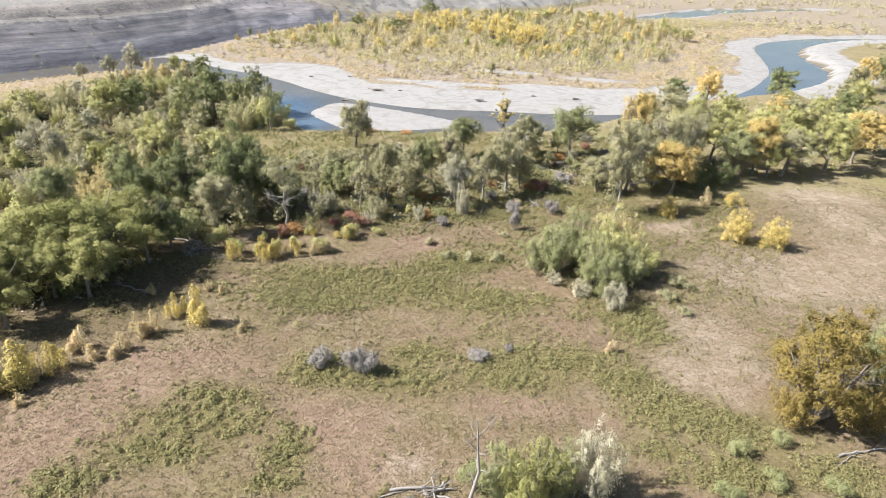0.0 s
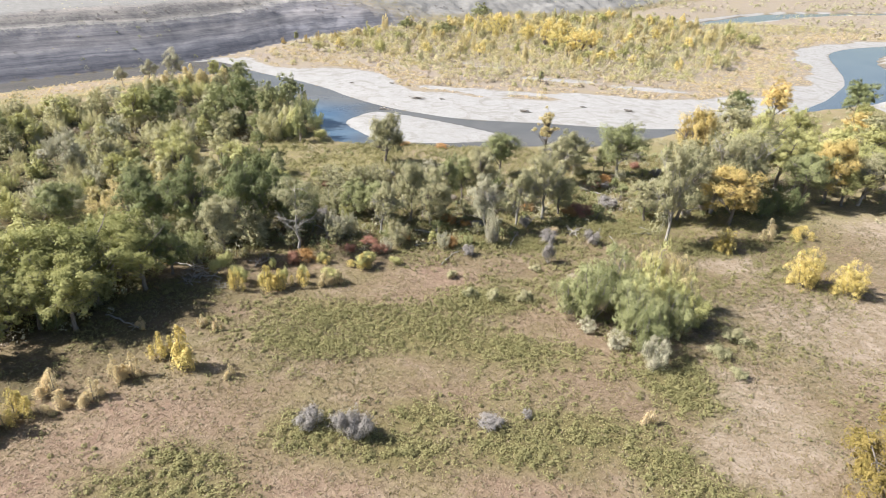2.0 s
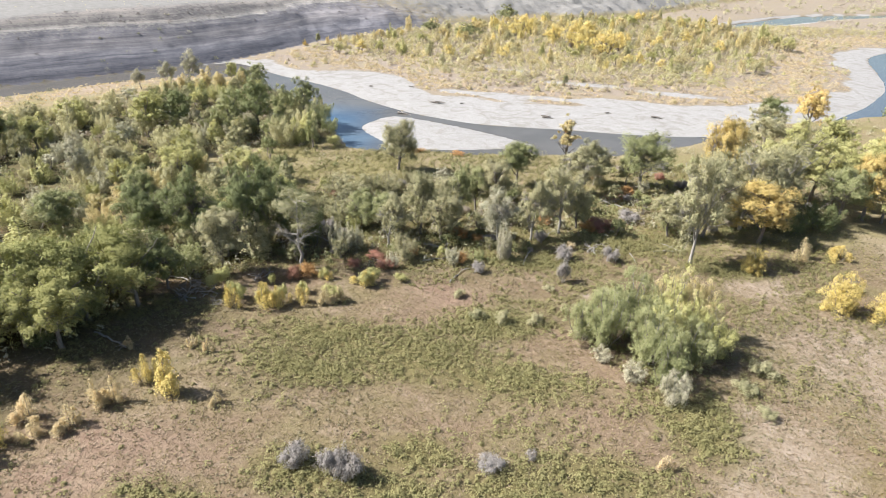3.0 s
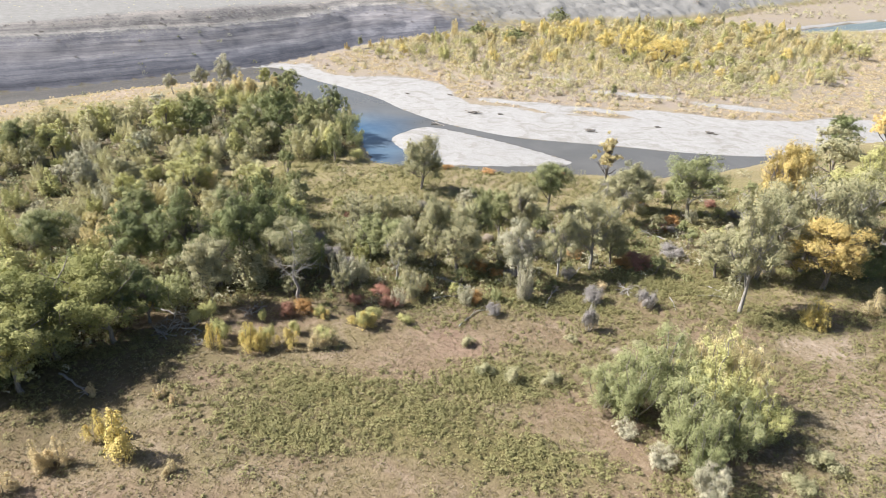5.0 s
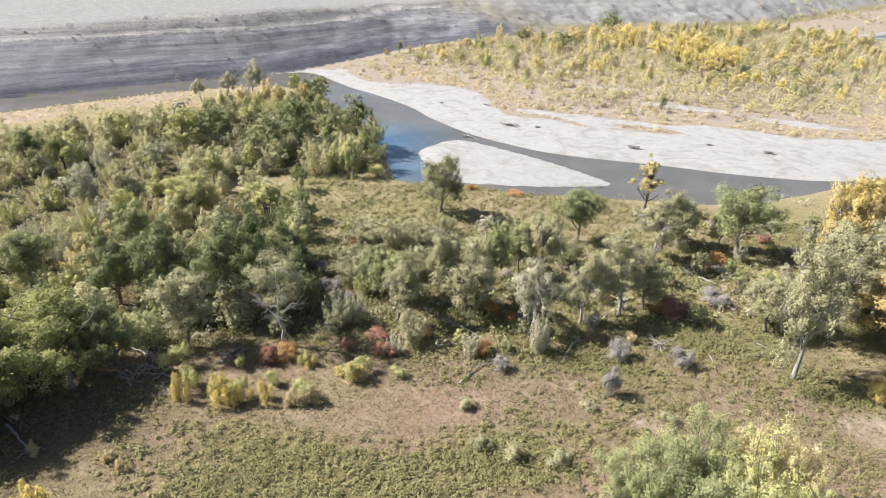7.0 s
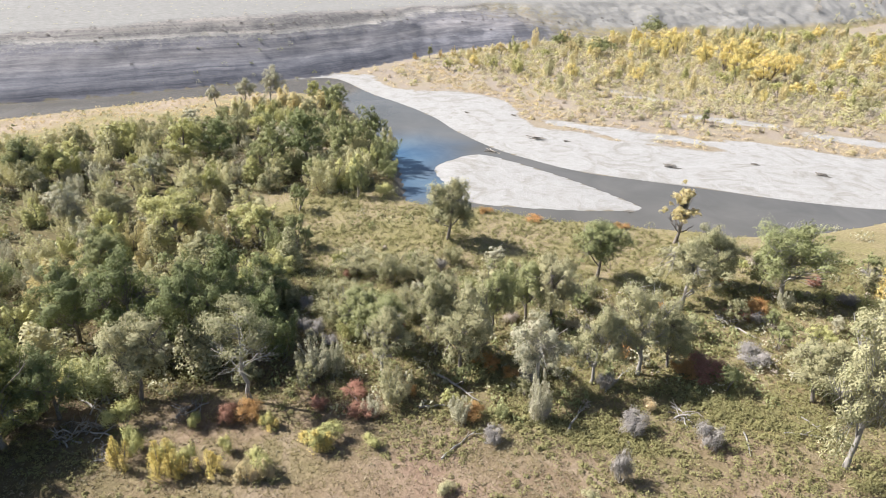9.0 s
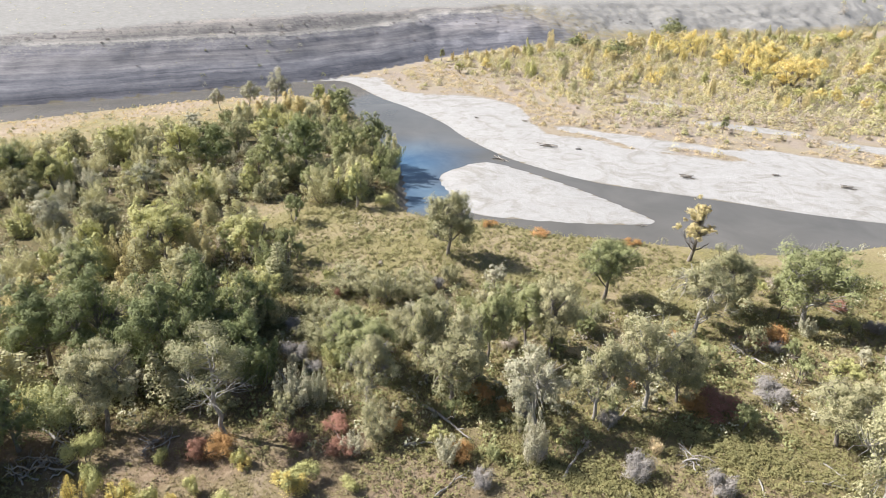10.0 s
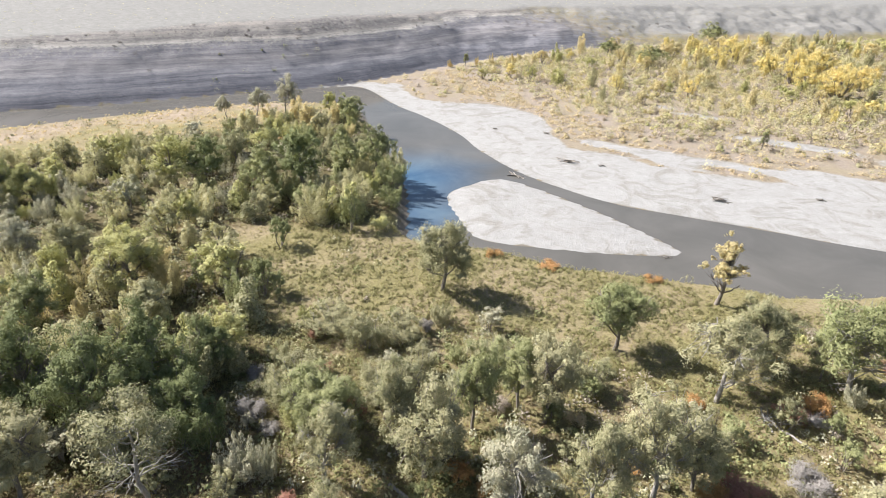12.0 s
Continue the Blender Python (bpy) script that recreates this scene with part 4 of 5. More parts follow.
# trees of the near bank
plant_rows("cottonwood", "dark", [(-29.4, 81.4, 11.8, 7.0), (-28.4, 86.6, 11.0, 7.4), (-35.0, 80.2, 10.6, 7.6), (-29.2, 92.1, 6.8, 5.2), (-41.0, 78.9, 9.3, 7.0), (-24.0, 84.6, 8.0, 6.0), (-49.0, 131.5, 11.4, 8.6), (-63.8, 126.7, 9.2, 7.4), (-33.5, 70.5, 7.5, 5.5), (-45.0, 57.0, 8.6, 7.0)], "large dark green cottonwood in dense river wood", "tree", "wood trees")
plant_rows("cottonwood", "green", [(2.5, 114.6, 8.9, 6.8), (-5.2, 97.4, 9.2, 4.4), (-2.8, 101.5, 8.5, 5.0), (-53.6, 128.0, 8.9, 6.8), (-44.6, 145.0, 9.2, 6.4), (-47.5, 140.6, 8.2, 5.2), (-66.0, 168.0, 7.0, 6.2), (-84.0, 106.5, 8.2, 5.6), (51.0, 111.0, 10.2, 9.1), (-14.1, 91.0, 6.8, 5.6), (-17.5, 91.4, 5.8, 5.4), (20.8, 119.1, 6.4, 3.6), (-52.0, 78.0, 8.0, 6.5), (-48.0, 88.0, 7.2, 6.0)], "green cottonwood with leaves beginning to turn", "tree", "wood trees")
plant_rows("cottonwood", "moss", [(-37.6, 62.8, 10.4, 9.6), (-41.4, 61.4, 9.6, 8.6), (-43.8, 56.5, 8.4, 6.4), (-40.4, 57.6, 7.4, 6.4), (-34.4, 66.4, 8.4, 7.4), (-38.6, 68.0, 9.2, 8.4), (-46.5, 62.0, 9.0, 8.0), (-36.9, 58.0, 8.6, 7.4), (-41.5, 51.5, 7.6, 6.6)], "sunlit yellow-green cottonwood at the wood's edge", "tree", "edge trees")
plant_rows("cottonwood", "lime", [(-46.4, 99.0, 8.4, 7.6), (-67.8, 124.6, 9.4, 8.0), (-79.6, 109.2, 6.4, 5.8), (44.6, 118.0, 14.4, 9.0), (50.0, 119.0, 11.5, 9.0), (64.0, 117.0, 9.8, 9.8), (71.5, 118.0, 12.0, 9.3), (79.0, 140.0, 9.9, 9.0), (58.0, 112.0, 9.0, 7.5), (62.0, 128.0, 10.0, 9.0), (70.0, 131.0, 10.5, 9.0), (86.0, 134.0, 10.0, 9.0), (56.0, 124.0, 9.5, 8.0)], "bright yellow-green round-crowned cottonwood", "tree", "wood trees")
plant_rows("cottonwood", "olive", [(-29.4, 75.0, 8.9, 6.2), (-17.6, 116.3, 10.2, 7.2), (-9.2, 92.0, 9.8, 5.0), (-6.2, 91.0, 9.4, 6.6), (-0.2, 101.2, 9.6, 5.4), (12.0, 99.4, 7.5, 4.6), (15.5, 118.0, 8.8, 6.8), (29.5, 100.5, 11.0, 8.0), (31.5, 106.0, 12.0, 8.5), (24.6, 99.4, 7.0, 6.0), (-58.0, 100.0, 6.5, 5.5)], "olive-grey cottonwood with thinning leaves", "tree", "wood trees")
plant_rows("open", "olive", [(-12.6, 87.0, 8.2, 5.0), (9.5, 97.0, 9.9, 6.6), (12.4, 111.1, 9.6, 7.2), (5.7, 94.0, 9.8, 5.2), (35.6, 104.6, 13.4, 9.2), (40.5, 108.0, 12.6, 9.0), (61.0, 113.0, 10.0, 8.0)], "thin-leaved cottonwood with pale bare limbs", "tree", "thinning trees")
plant_rows("open", "green", [(23.2, 118.6, 11.2, 9.4)], "green cottonwood with pale forked trunks", "tree")
plant_rows("open", "silver", [(-85.0, 171.0, 8.6, 6.4), (-88.4, 165.4, 6.8, 5.0), (-91.6, 159.8, 5.6, 3.6), (1.6, 90.5, 9.4, 5.4), (-62.0, 96.0, 7.0, 5.0)], "sparse grey-green cottonwood with bare twigs", "tree", "sparse trees")
plant_rows("half", "olive", [(-20.8, 78.8, 9.8, 5.4)], "half-dead cottonwood with bare white limbs", "tree")
plant_rows("open", "olive", [(26.2, 91.4, 14.6, 7.2)], "tall half-dead cottonwood with pale trunk and thin crown", "tree")
plant_rows("slender", "far_yellow", [(10.6, 129.0, 9.6, 5.0)], "slender pale yellow cottonwood at the water", "tree")
plant_rows("cottonwood", "gold", [(37.0, 100.2, 10.4, 9.2), (33.6, 114.0, 15.8, 8.0), (55.5, 112.5, 12.6, 8.4), (80.0, 124.0, 11.0, 9.0)], "golden-leaved cottonwood in autumn colour", "tree", "golden trees")
plant_rows("thicket", "dark", [(47.1, 106.8, 4.6, 7.4), (-22.2, 84.6, 6.4, 5.0), (42.5, 104.5, 3.6, 5.0)], "dark green willow thicket under the trees", "willow", "dark willows")
plant_rows("thicket", "silver", [(-17.9, 84.4, 4.4, 3.8), (-16.3, 85.2, 4.1, 2.8), (2.3, 86.7, 5.6, 2.6), (-3.6, 84.0, 3.0, 2.6)], "silvery willow standing in the grove", "willow", "grove willows")
plant_rows("feathery", "olive", [(-19.9, 93.0, 5.0, 6.2), (-9.7, 83.8, 4.2, 3.6), (-23.7, 103.1, 3.6, 6.0), (-19.0, 102.5, 4.7, 4.4), (-16.6, 105.1, 3.8, 5.0), (-12.0, 101.0, 4.2, 4.4), (-7.5, 106.0, 4.0, 5.0), (-14.0, 97.0, 4.0, 4.6), (2.0, 107.0, 4.4, 4.6)], "olive willow clump in the riverside grove", "willow", "grove clumps")
plant_rows("round", "green", [(-34.2, 105.5, 5.2, 3.4), (-33.4, 106.6, 2.9, 2.9), (-40.6, 115.8, 4.7, 3.9), (-35.7, 124.4, 6.4, 3.4), (-41.0, 103.0, 4.0, 3.4)], "green bushy tree in the grassy clearing", "tree", "clearing trees")
plant_rows("poplar", "far_yellow", [(-77, 166, 5.4, 5.5), (-73, 163, 4.6, 5.5), (-81, 161, 4.2, 5.0), (-70, 169, 4.4, 4.6), (-76, 158, 3.8, 4.5), (-68, 160, 3.6, 5.0), (-84, 157, 3.4, 4.6)], "yellow-leaved poplar clump at the point's rim", "poplar", "yellow rim poplars")

# brush of the meadow
plant_rows("poplar", "yellow", [(-24.1, 53.8, 4.5, 3.2), (-35.3, 43.3, 4.4, 4.4), (-36.8, 41.6, 3.4, 3.4)], "yellow young poplar clump at the meadow edge", "poplar", "yellow poplars")
plant_rows("feathery", "yellow", [(40.7, 82.2, 6.0, 5.2), (45.3, 80.8, 5.2, 5.4), (33.6, 90.4, 4.2, 3.6)], "yellowing willow clump on dry grass", "willow", "yellow clumps")
plant_rows("sapling", "yellow", [(-26.9, 55.2, 2.8, 2.2), (-25.1, 68.5, 3.0, 1.8), (-22.1, 69.4, 3.2, 2.5), (-20.6, 69.6, 2.8, 2.1), (-18.7, 70.9, 2.3, 1.8), (-12.6, 75.9, 2.3, 3.0), (-36.3, 72.7, 2.3, 3.5), (-17.6, 76.8, 1.3, 1.4), (45.6, 96.6, 2.2, 3.0), (-34.0, 45.6, 3.0, 2.6)], "yellow poplar sapling at the meadow edge", "sapling", "yellow saplings")
plant_rows("sapling", "straw", [(-28.8, 51.1, 2.9, 2.1), (-27.7, 52.0, 2.7, 2.1), (-32.7, 48.6, 2.8, 2.7), (-29.2, 48.5, 2.3, 2.4), (-31.3, 47.0, 1.4, 1.8), (-34.2, 44.5, 2.6, 2.1), (-33.9, 40.8, 1.2, 1.4), (-25.4, 60.7, 1.5, 1.0), (-23.7, 60.3, 1.5, 1.0), (-31.0, 59.3, 1.5, 1.3), (-15.6, 71.3, 2.3, 2.0), (-14.6, 72.1, 2.0, 1.8), (41.1, 95.9, 3.3, 2.9), (17.2, 53.2, 1.7, 1.3), (-19.5, 53.5, 1.4, 1.3)], "pale straw-coloured poplar sapling in dry grass", "sapling", "pale saplings")
plant_rows("shrub", "lime", [(-25.3, 70.3, 2.6, 2.8), (-28.1, 71.9, 3.2, 3.4), (-22.6, 70.4, 2.2, 2.2), (-20.5, 70.4, 2.8, 2.2), (-23.1, 74.3, 1.8, 1.8), (-18.9, 73.0, 2.0, 1.7), (-15.5, 72.6, 2.2, 2.8), (-17.7, 76.8, 1.8, 1.5), (-12.5, 77.0, 2.4, 3.6), (-9.0, 78.2, 1.5, 1.9), (-35.4, 74.3, 3.6, 5.2), (-32.1, 126.4, 2.6, 4.0)], "yellow-green leafy shrub at the wood's edge", "shrub", "yellow shrubs")
plant_rows("shrub", "red", [(15.3, 99.6, 2.0, 5.0), (-21.3, 75.9, 2.2, 2.8), (-15.2, 80.2, 1.5, 2.3), (-11.4, 81.1, 1.6, 3.0), (-13.3, 83.5, 1.2, 3.1), (27.1, 123.5, 1.6, 3.2), (18.5, 112.0, 1.6, 3.4)], "low shrub with dark red autumn leaves", "shrub", "red shrubs")
plant_rows("shrub", "orange", [(-4.0, 91.9, 2.1, 3.0), (13.4, 98.6, 1.6, 3.6), (-20.0, 77.2, 1.9, 3.1), (-1.6, 91.5, 1.3, 2.2), (20.2, 113.2, 2.4, 3.5), (16.3, 119.9, 1.5, 3.0), (-16, 127.5, 0.9, 3.0), (-9, 128.5, 0.8, 3.6), (3, 131, 0.8, 3.0)], "low shrub with rusty orange leaves", "shrub", "orange shrubs")
plant_rows("bare", "grey", [(-10.7, 48.4, 2.2, 2.8), (-7.6, 48.0, 2.9, 3.0), (-6.3, 47.8, 2.7, 2.9), (3.9, 50.9, 1.3, 2.8), (10.1, 88.8, 2.3, 3.1), (15.9, 89.7, 2.5, 2.8), (-0.3, 82.8, 1.6, 2.2), (9.8, 82.7, 3.6, 2.2), (19.7, 103.8, 2.0, 4.4), (-22.0, 89.8, 2.0, 3.5), (7.0, 93.6, 2.0, 2.2), (2.5, 87.0, 3.0, 2.2), (7.0, 52.5, 0.9, 1.2)], "leafless silvery-grey bush in the meadow", "shrub", "bare grey bushes")
plant_rows("feathery", "moss", [(7.2, 33.2, 7.4, 5.6)], "yellow-green willow clump beside the dead snag", "willow", "willow clumps")
plant_rows("feathery", "lime", [(20.4, 71.6, 9.4, 7.0), (23.6, 69.4, 6.6, 5.4)], "yellow-green willow clump standing in the meadow", "willow", "willow clumps")
plant_rows("feathery", "green", [(17.8, 67.6, 7.6, 6.0), (21.5, 67.6, 6.2, 5.2), (9.4, 34.4, 6.0, 4.6), (41.2, 48.2, 9.8, 7.0), (5.0, 34.2, 5.2, 4.0)], "green willow clump standing in the meadow", "willow", "willow clumps")
plant_rows("feathery", "far_yellow", [(22.8, 73.0, 9.0, 5.0), (20.4, 74.4, 8.8, 4.4)], "yellowing willow clump standing in the meadow", "willow", "willow clumps")
plant_rows("feathery", "green", [(18.8, 64.0, 6.4, 4.2)], "green upright willow standing in the meadow", "willow", "willow clumps")
plant_rows("feathery", "green", [(13.8, 70.2, 7.8, 6.4), (16.6, 72.8, 8.6, 6.6), (11.6, 71.0, 5.2, 4.6)], "grey-green willow clump standing in the meadow", "willow", "willow clumps")
plant_rows("feathery", "silver", [(19.2, 61.8, 4.4, 3.0), (11.8, 34.6, 7.4, 4.4), (16.0, 64.4, 2.4, 2.6), (13.4, 67.4, 1.8, 2.2)], "silvery willow clump standing in the meadow", "willow", "willow clumps")
plant_rows("big_willow", "bronze", [(33.0, 44.8, 12.0, 11.6)], "bronze-gold tree with dense layered crown", "tree")
plant_rows("thicket", "bronze", [(30.4, 43.8, 4.6, 5.0), (36.6, 43.4, 4.4, 5.0)], "bronze willow thicket at the big willow's foot", "willow", "bronze willows")
plant_rows("shrub", "olive", [(0.5, 72.2, 1.6, 2.4), (3.2, 71.6, 1.8, 2.6), (7.0, 72.4, 1.7, 2.4), (-2.0, 76.2, 1.2, 2.0), (14.8, 81.0, 1.2, 2.2), (8.2, 80.0, 1.0, 1.8), (26.0, 64.5, 1.6, 3.0), (28.5, 68.0, 2.0, 3.4), (27.0, 61.5, 1.2, 2.4)], "low olive bush in the meadow grass", "shrub", "meadow scrub")
plant_rows("shrub", "green", [(24.5, 39.5, 2.2, 2.2), (26, 36.5, 1.8, 2.4), (22, 35, 1.8, 2.6), (28.5, 41.0, 1.6, 1.8), (30.5, 36.0, 1.8, 2.4)], "green leafy bush among meadow forbs", "shrub", "meadow bushes")
plant("snag", "pale", 2.6, 32.8, 8.6, 5.0, "dead cottonwood snag with pale trunk", "dead tree")
plant("shrub", "green", 3.4, 34.6, 3.6, 3.4, "green shrub beside the dead snag", "shrub")

# fallen wood
plant_rows("deadfall", "pale", [(-32.1, 73.3, 1.6, 4.0), (-29.5, 70.4, 1.7, 4.4), (-31.0, 69.0, 2.2, 3.6), (-24.7, 75.7, 1.0, 4.0), (16.9, 110.4, 1.2, 4.2), (13.8, 92.3, 1.6, 3.6), (-27.0, 68.6, 0.8, 3.0), (0.2, 33.6, 1.2, 4.4)], "heap of bleached dead branches on the wood's floor", "dead wood", "dead branch heaps")
for x, y, turn, s in ((-5.5, 88.0, -22, 0.95), (24.5, 95.5, -45, 0.5), (19.0, 91.0, -80, 0.5), (23.5, 94.0, 12, 0.55), (13, 104.5, -25, 0.5), (-32.5, 72.5, -10, 0.8), (35.0, 40.5, 14, 0.8), (-0.5, 34.2, 6, 0.8), (1.6, 33.4, -12, 0.7), (-2.2, 33.8, 24, 0.5), (-33.5, 60.0, -22, 0.8), (-2.6, 81.2, 70, 0.7), (-37, 107, 30, 0.7), (33, 39.4, 35, 0.5)):
    ob = plant("log", "pale", x, y, s, s, "bleached fallen cottonwood log", "log", "fallen logs", turn)
for x, y, turn, s in ((-20.2, 174, 10, 1.0), (-26.5, 163, -15, 0.9), (7.5, 168, 5, 0.9), (22.5, 177, 20, 0.5), (34, 176, 0, 0.8), (3.2, 143, 40, 0.4), (-14, 175, 30, 0.45), (-30, 190, -10, 0.5), (-41, 188, 20, 0.4), (60, 186, 10, 0.8)):
    plant("drift", "grey", x, y, s, s, "pile of dark driftwood stranded on gravel", "driftwood", "driftwood piles", turn)


# ---- woods behind: scattered, but each plant a thing ----
def scatter(rng, poly, count, gap):
    """Up to count places inside the outline, no two nearer than the gap."""
    p = rng.uniform(poly.min(0), poly.max(0), (count * 40, 2))
    got = np.empty((0, 2))
    for q in p[inside(p[:, 0], p[:, 1], poly)]:
        if len(got) == count:
            break
        if not len(got) or ((got - q) ** 2).sum(1).min() > gap * gap:
            got = np.vstack([got, q])
    return [(float(a), float(b)) for a, b in got]


rng = np.random.default_rng(11)
TONE = {"green": "green", "lime": "yellow-green", "olive": "olive-grey", "silver": "silvery", "far_olive": "pale olive", "dark": "dark green", "far_yellow": "yellowing"}
for i, (x, y) in enumerate(scatter(rng, LEFT_WOOD, 360, 2.5)):
    shade = hash_noise(np.array([x]), np.array([y]), 14, 71)[0]
    h = rng.uniform(3.0, 5.4) + (0.8 if x > -46 else 0.0)
    pick = int(rng.random() * 4)
    if shade < 0.34:
        colour = ("silver", "olive", "silver", "green")[pick]
        h *= 0.8
    elif shade < 0.62:
        colour = ("far_olive", "lime", "olive", "green")[pick]
    else:
        colour = ("lime", "far_olive", "lime", "far_yellow")[pick]
    if y < 74 and x > -52:
        colour = ("lime", "green", "dark", "olive")[pick]
    if x < -52 and y < 126:
        colour = ("far_olive", "silver", "far_olive", "lime")[pick]
    kind = ("thicket", "poplar", "thicket", "round", "thicket")[i % 5]
    what = {"thicket": "willow thicket", "poplar": "young poplar clump", "round": "bushy willow"}[kind]
    plant(kind, colour, x, y, h, h * rng.uniform(0.95, 1.3), TONE[colour] + " " + what + " in the river wood", "poplar" if kind == "poplar" else "willow", "river wood " + ("poplars" if kind == "poplar" else "willows"))
for i, (x, y) in enumerate(scatter(rng, LEFT_WOOD, 22, 9.0)):
    if y > 84:
        h, colour = rng.uniform(5.0, 7.5), ("green", "lime", "olive")[i % 3]
        plant("far_tree", colour, x, y, h, h * rng.uniform(0.6, 0.85), TONE[colour] + " young cottonwood in the river wood", "tree", "river wood cottonwoods")
for i, (x, y) in enumerate(scatter(rng, MID_WOOD, 70, 3.4)):
    h = rng.uniform(1.6, 3.4)
    colour = ("green", "olive", "olive", "silver", "green", "lime")[int(rng.random() * 6)]
    kind = "round" if i % 5 < 3 else "thicket"
    what = "bushy willow" if kind == "round" else "willow brush"
    plant(kind, colour, x, y, h, h * rng.uniform(0.85, 1.25), {"green": "green", "olive": "olive-grey", "silver": "silvery", "lime": "yellow-green"}[colour] + " " + what + " under the cottonwoods", "willow", "grove willows")
for i, (x, y) in enumerate(scatter(rng, MID_WOOD, 30, 5.0)):
    if i % 2:
        plant("bare", "grey", x, y, rng.uniform(1.0, 2.0), rng.uniform(1.8, 3.2), "leafless grey bush under the cottonwoods", "shrub", "bare grove bushes")
    else:
        plant("shrub", ("mauve", "orange", "straw", "red")[i // 2 % 4], x, y, rng.uniform(0.9, 1.8), rng.uniform(1.8, 3.4), ("withered mauve shrub under the cottonwoods", "rusty orange shrub under the cottonwoods", "straw-coloured shrub under the cottonwoods", "dark red shrub under the cottonwoods")[i // 2 % 4], "shrub", "grove shrubs")
for i, (x, y) in enumerate(scatter(rng, MID_WOOD, 14, 6.0)):
    size = rng.uniform(0.4, 0.8)
    plant("log", "pale", x, y, size, size, "bleached fallen branch under the cottonwoods", "log", "fallen branches", rng.uniform(0, 180))
for i, (x, y) in enumerate(scatter(rng, RIGHT_WOOD[2:], 44, 6.0)):
    h = rng.uniform(7.5, 11.5)
    colour = ("lime", "green", "olive", "gold", "lime", "dark", "olive")[i % 7]
    plant("far_tree", colour, x, y, h, h * rng.uniform(0.72, 0.95), {"lime": "yellow-green cottonwood along the river", "green": "green cottonwood along the river", "gold": "golden cottonwood along the river", "olive": "grey-olive cottonwood along the river", "dark": "dark green cottonwood along the river"}[colour], "tree", "river trees")

# woods of the far bank
FAR_WOOD = np.array([(-70, 236), (-40, 222), (-10, 222), (20, 232), (60, 226), (96, 262), (112, 310), (120, 350), (96, 390), (70, 420), (30, 384), (-18, 338), (-50, 300), (-68, 262)], float)
plant_rows("big_willow", "lemon", [(27.9, 264.7, 10.5, 16), (16.5, 281.5, 11.5, 13), (22.8, 296.3, 10.0, 13), (-1.5, 308.0, 8.1, 9), (-4.4, 319.6, 8.8, 10), (20, 272, 8, 10), (9, 290, 8.5, 9), (34, 282, 8, 10)], "bright yellow cottonwood on the far bank", "tree", "far yellow trees")
plant_rows("far_tree", "green", [(-13.9, 344.1, 10.1, 10), (-43.2, 296.9, 6.2, 8), (-25.7, 283.4, 7.2, 10)], "green cottonwood on the far bank", "tree", "far green trees")
plant_rows("slender", "green", [(-76.5, 247.8, 5.2, 2.6), (12.0, 201.9, 5.0, 2.4)], "slender green poplar on the far bank", "tree", "far slender trees")
plant_rows("sapling", "gold", [(-73.2, 250.2, 3.1, 1.7), (-69.5, 253.0, 4.0, 1.8), (-80, 244, 2.5, 1.8), (-64, 256, 4.0, 2.2)], "orange-gold sapling on the far bank", "sapling", "far saplings")
rng = np.random.default_rng(23)
for i, (x, y) in enumerate(scatter(rng, FAR_WOOD, 230, 4.2)):
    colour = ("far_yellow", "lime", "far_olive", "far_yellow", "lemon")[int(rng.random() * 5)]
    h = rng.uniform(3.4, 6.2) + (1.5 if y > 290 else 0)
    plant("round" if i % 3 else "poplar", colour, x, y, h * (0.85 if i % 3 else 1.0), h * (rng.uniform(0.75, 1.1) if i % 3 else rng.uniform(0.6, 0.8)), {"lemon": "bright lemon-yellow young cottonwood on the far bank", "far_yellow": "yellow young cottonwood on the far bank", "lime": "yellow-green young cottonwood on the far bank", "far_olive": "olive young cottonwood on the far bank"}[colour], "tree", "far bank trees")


# ---- stuff: brush, grass and forbs ----
def brush(name, points, sizes, per, leaf, mat, label, category, rise=0.9, loose=0.7, lift=0.3):
    """Many low bushes in one mesh."""
    r = np.random.default_rng(len(points) + per)
    b = Build()
    n = len(points)
    base = np.repeat(points, per, axis=0)
    s = np.repeat(sizes, per)
    d = unit(r, n * per)
    d[:, 2] = np.abs(d[:, 2])
    rad = (0.45 + 0.6 * r.random(n * per) ** 0.5)
    p = base + d * np.stack([s * 0.5, s * 0.5, s * rise * 0.75], 1) * rad[:, None]
    ln = leaf * (0.6 + 0.8 * r.random(n * per))
    b.leaves(p, d * 0.6 + unit(r, n * per) * loose + np.array([0, 0, lift]), d * 0.5 + unit(r, n * per) * 0.5 + np.array([0, 0, 0.5]), ln * 1.4, ln * 0.75)
    return tagged(new(name, b.mesh(name, mat)), label, category, kind="stuff")


def on_land(x, y):
    z = land(x, y)[0]
    return np.stack([x, y, z], 1)


rng = np.random.default_rng(31)
x, y = rng.uniform(-95, 240, 44000), rng.uniform(176, 470, 44000)
z, cov, far, wet = land(x, y)
ok = far & (cov["gravel"] < 0.35) & (line_distance(x, y, CLIFF_FOOT) > 5)
x, y = x[ok], y[ok]
d = line_distance(x, y, FAR_BANK)
share = np.clip(1.6 - np.abs(d - 27) / 8, 0.3, 1) * (d < 62)
fringe = rng.random(len(x)) < share
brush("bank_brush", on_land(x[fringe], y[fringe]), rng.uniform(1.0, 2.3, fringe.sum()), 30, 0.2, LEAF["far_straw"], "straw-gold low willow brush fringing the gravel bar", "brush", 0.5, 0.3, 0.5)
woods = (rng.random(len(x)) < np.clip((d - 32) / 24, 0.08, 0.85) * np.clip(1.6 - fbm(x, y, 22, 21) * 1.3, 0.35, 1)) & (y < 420)
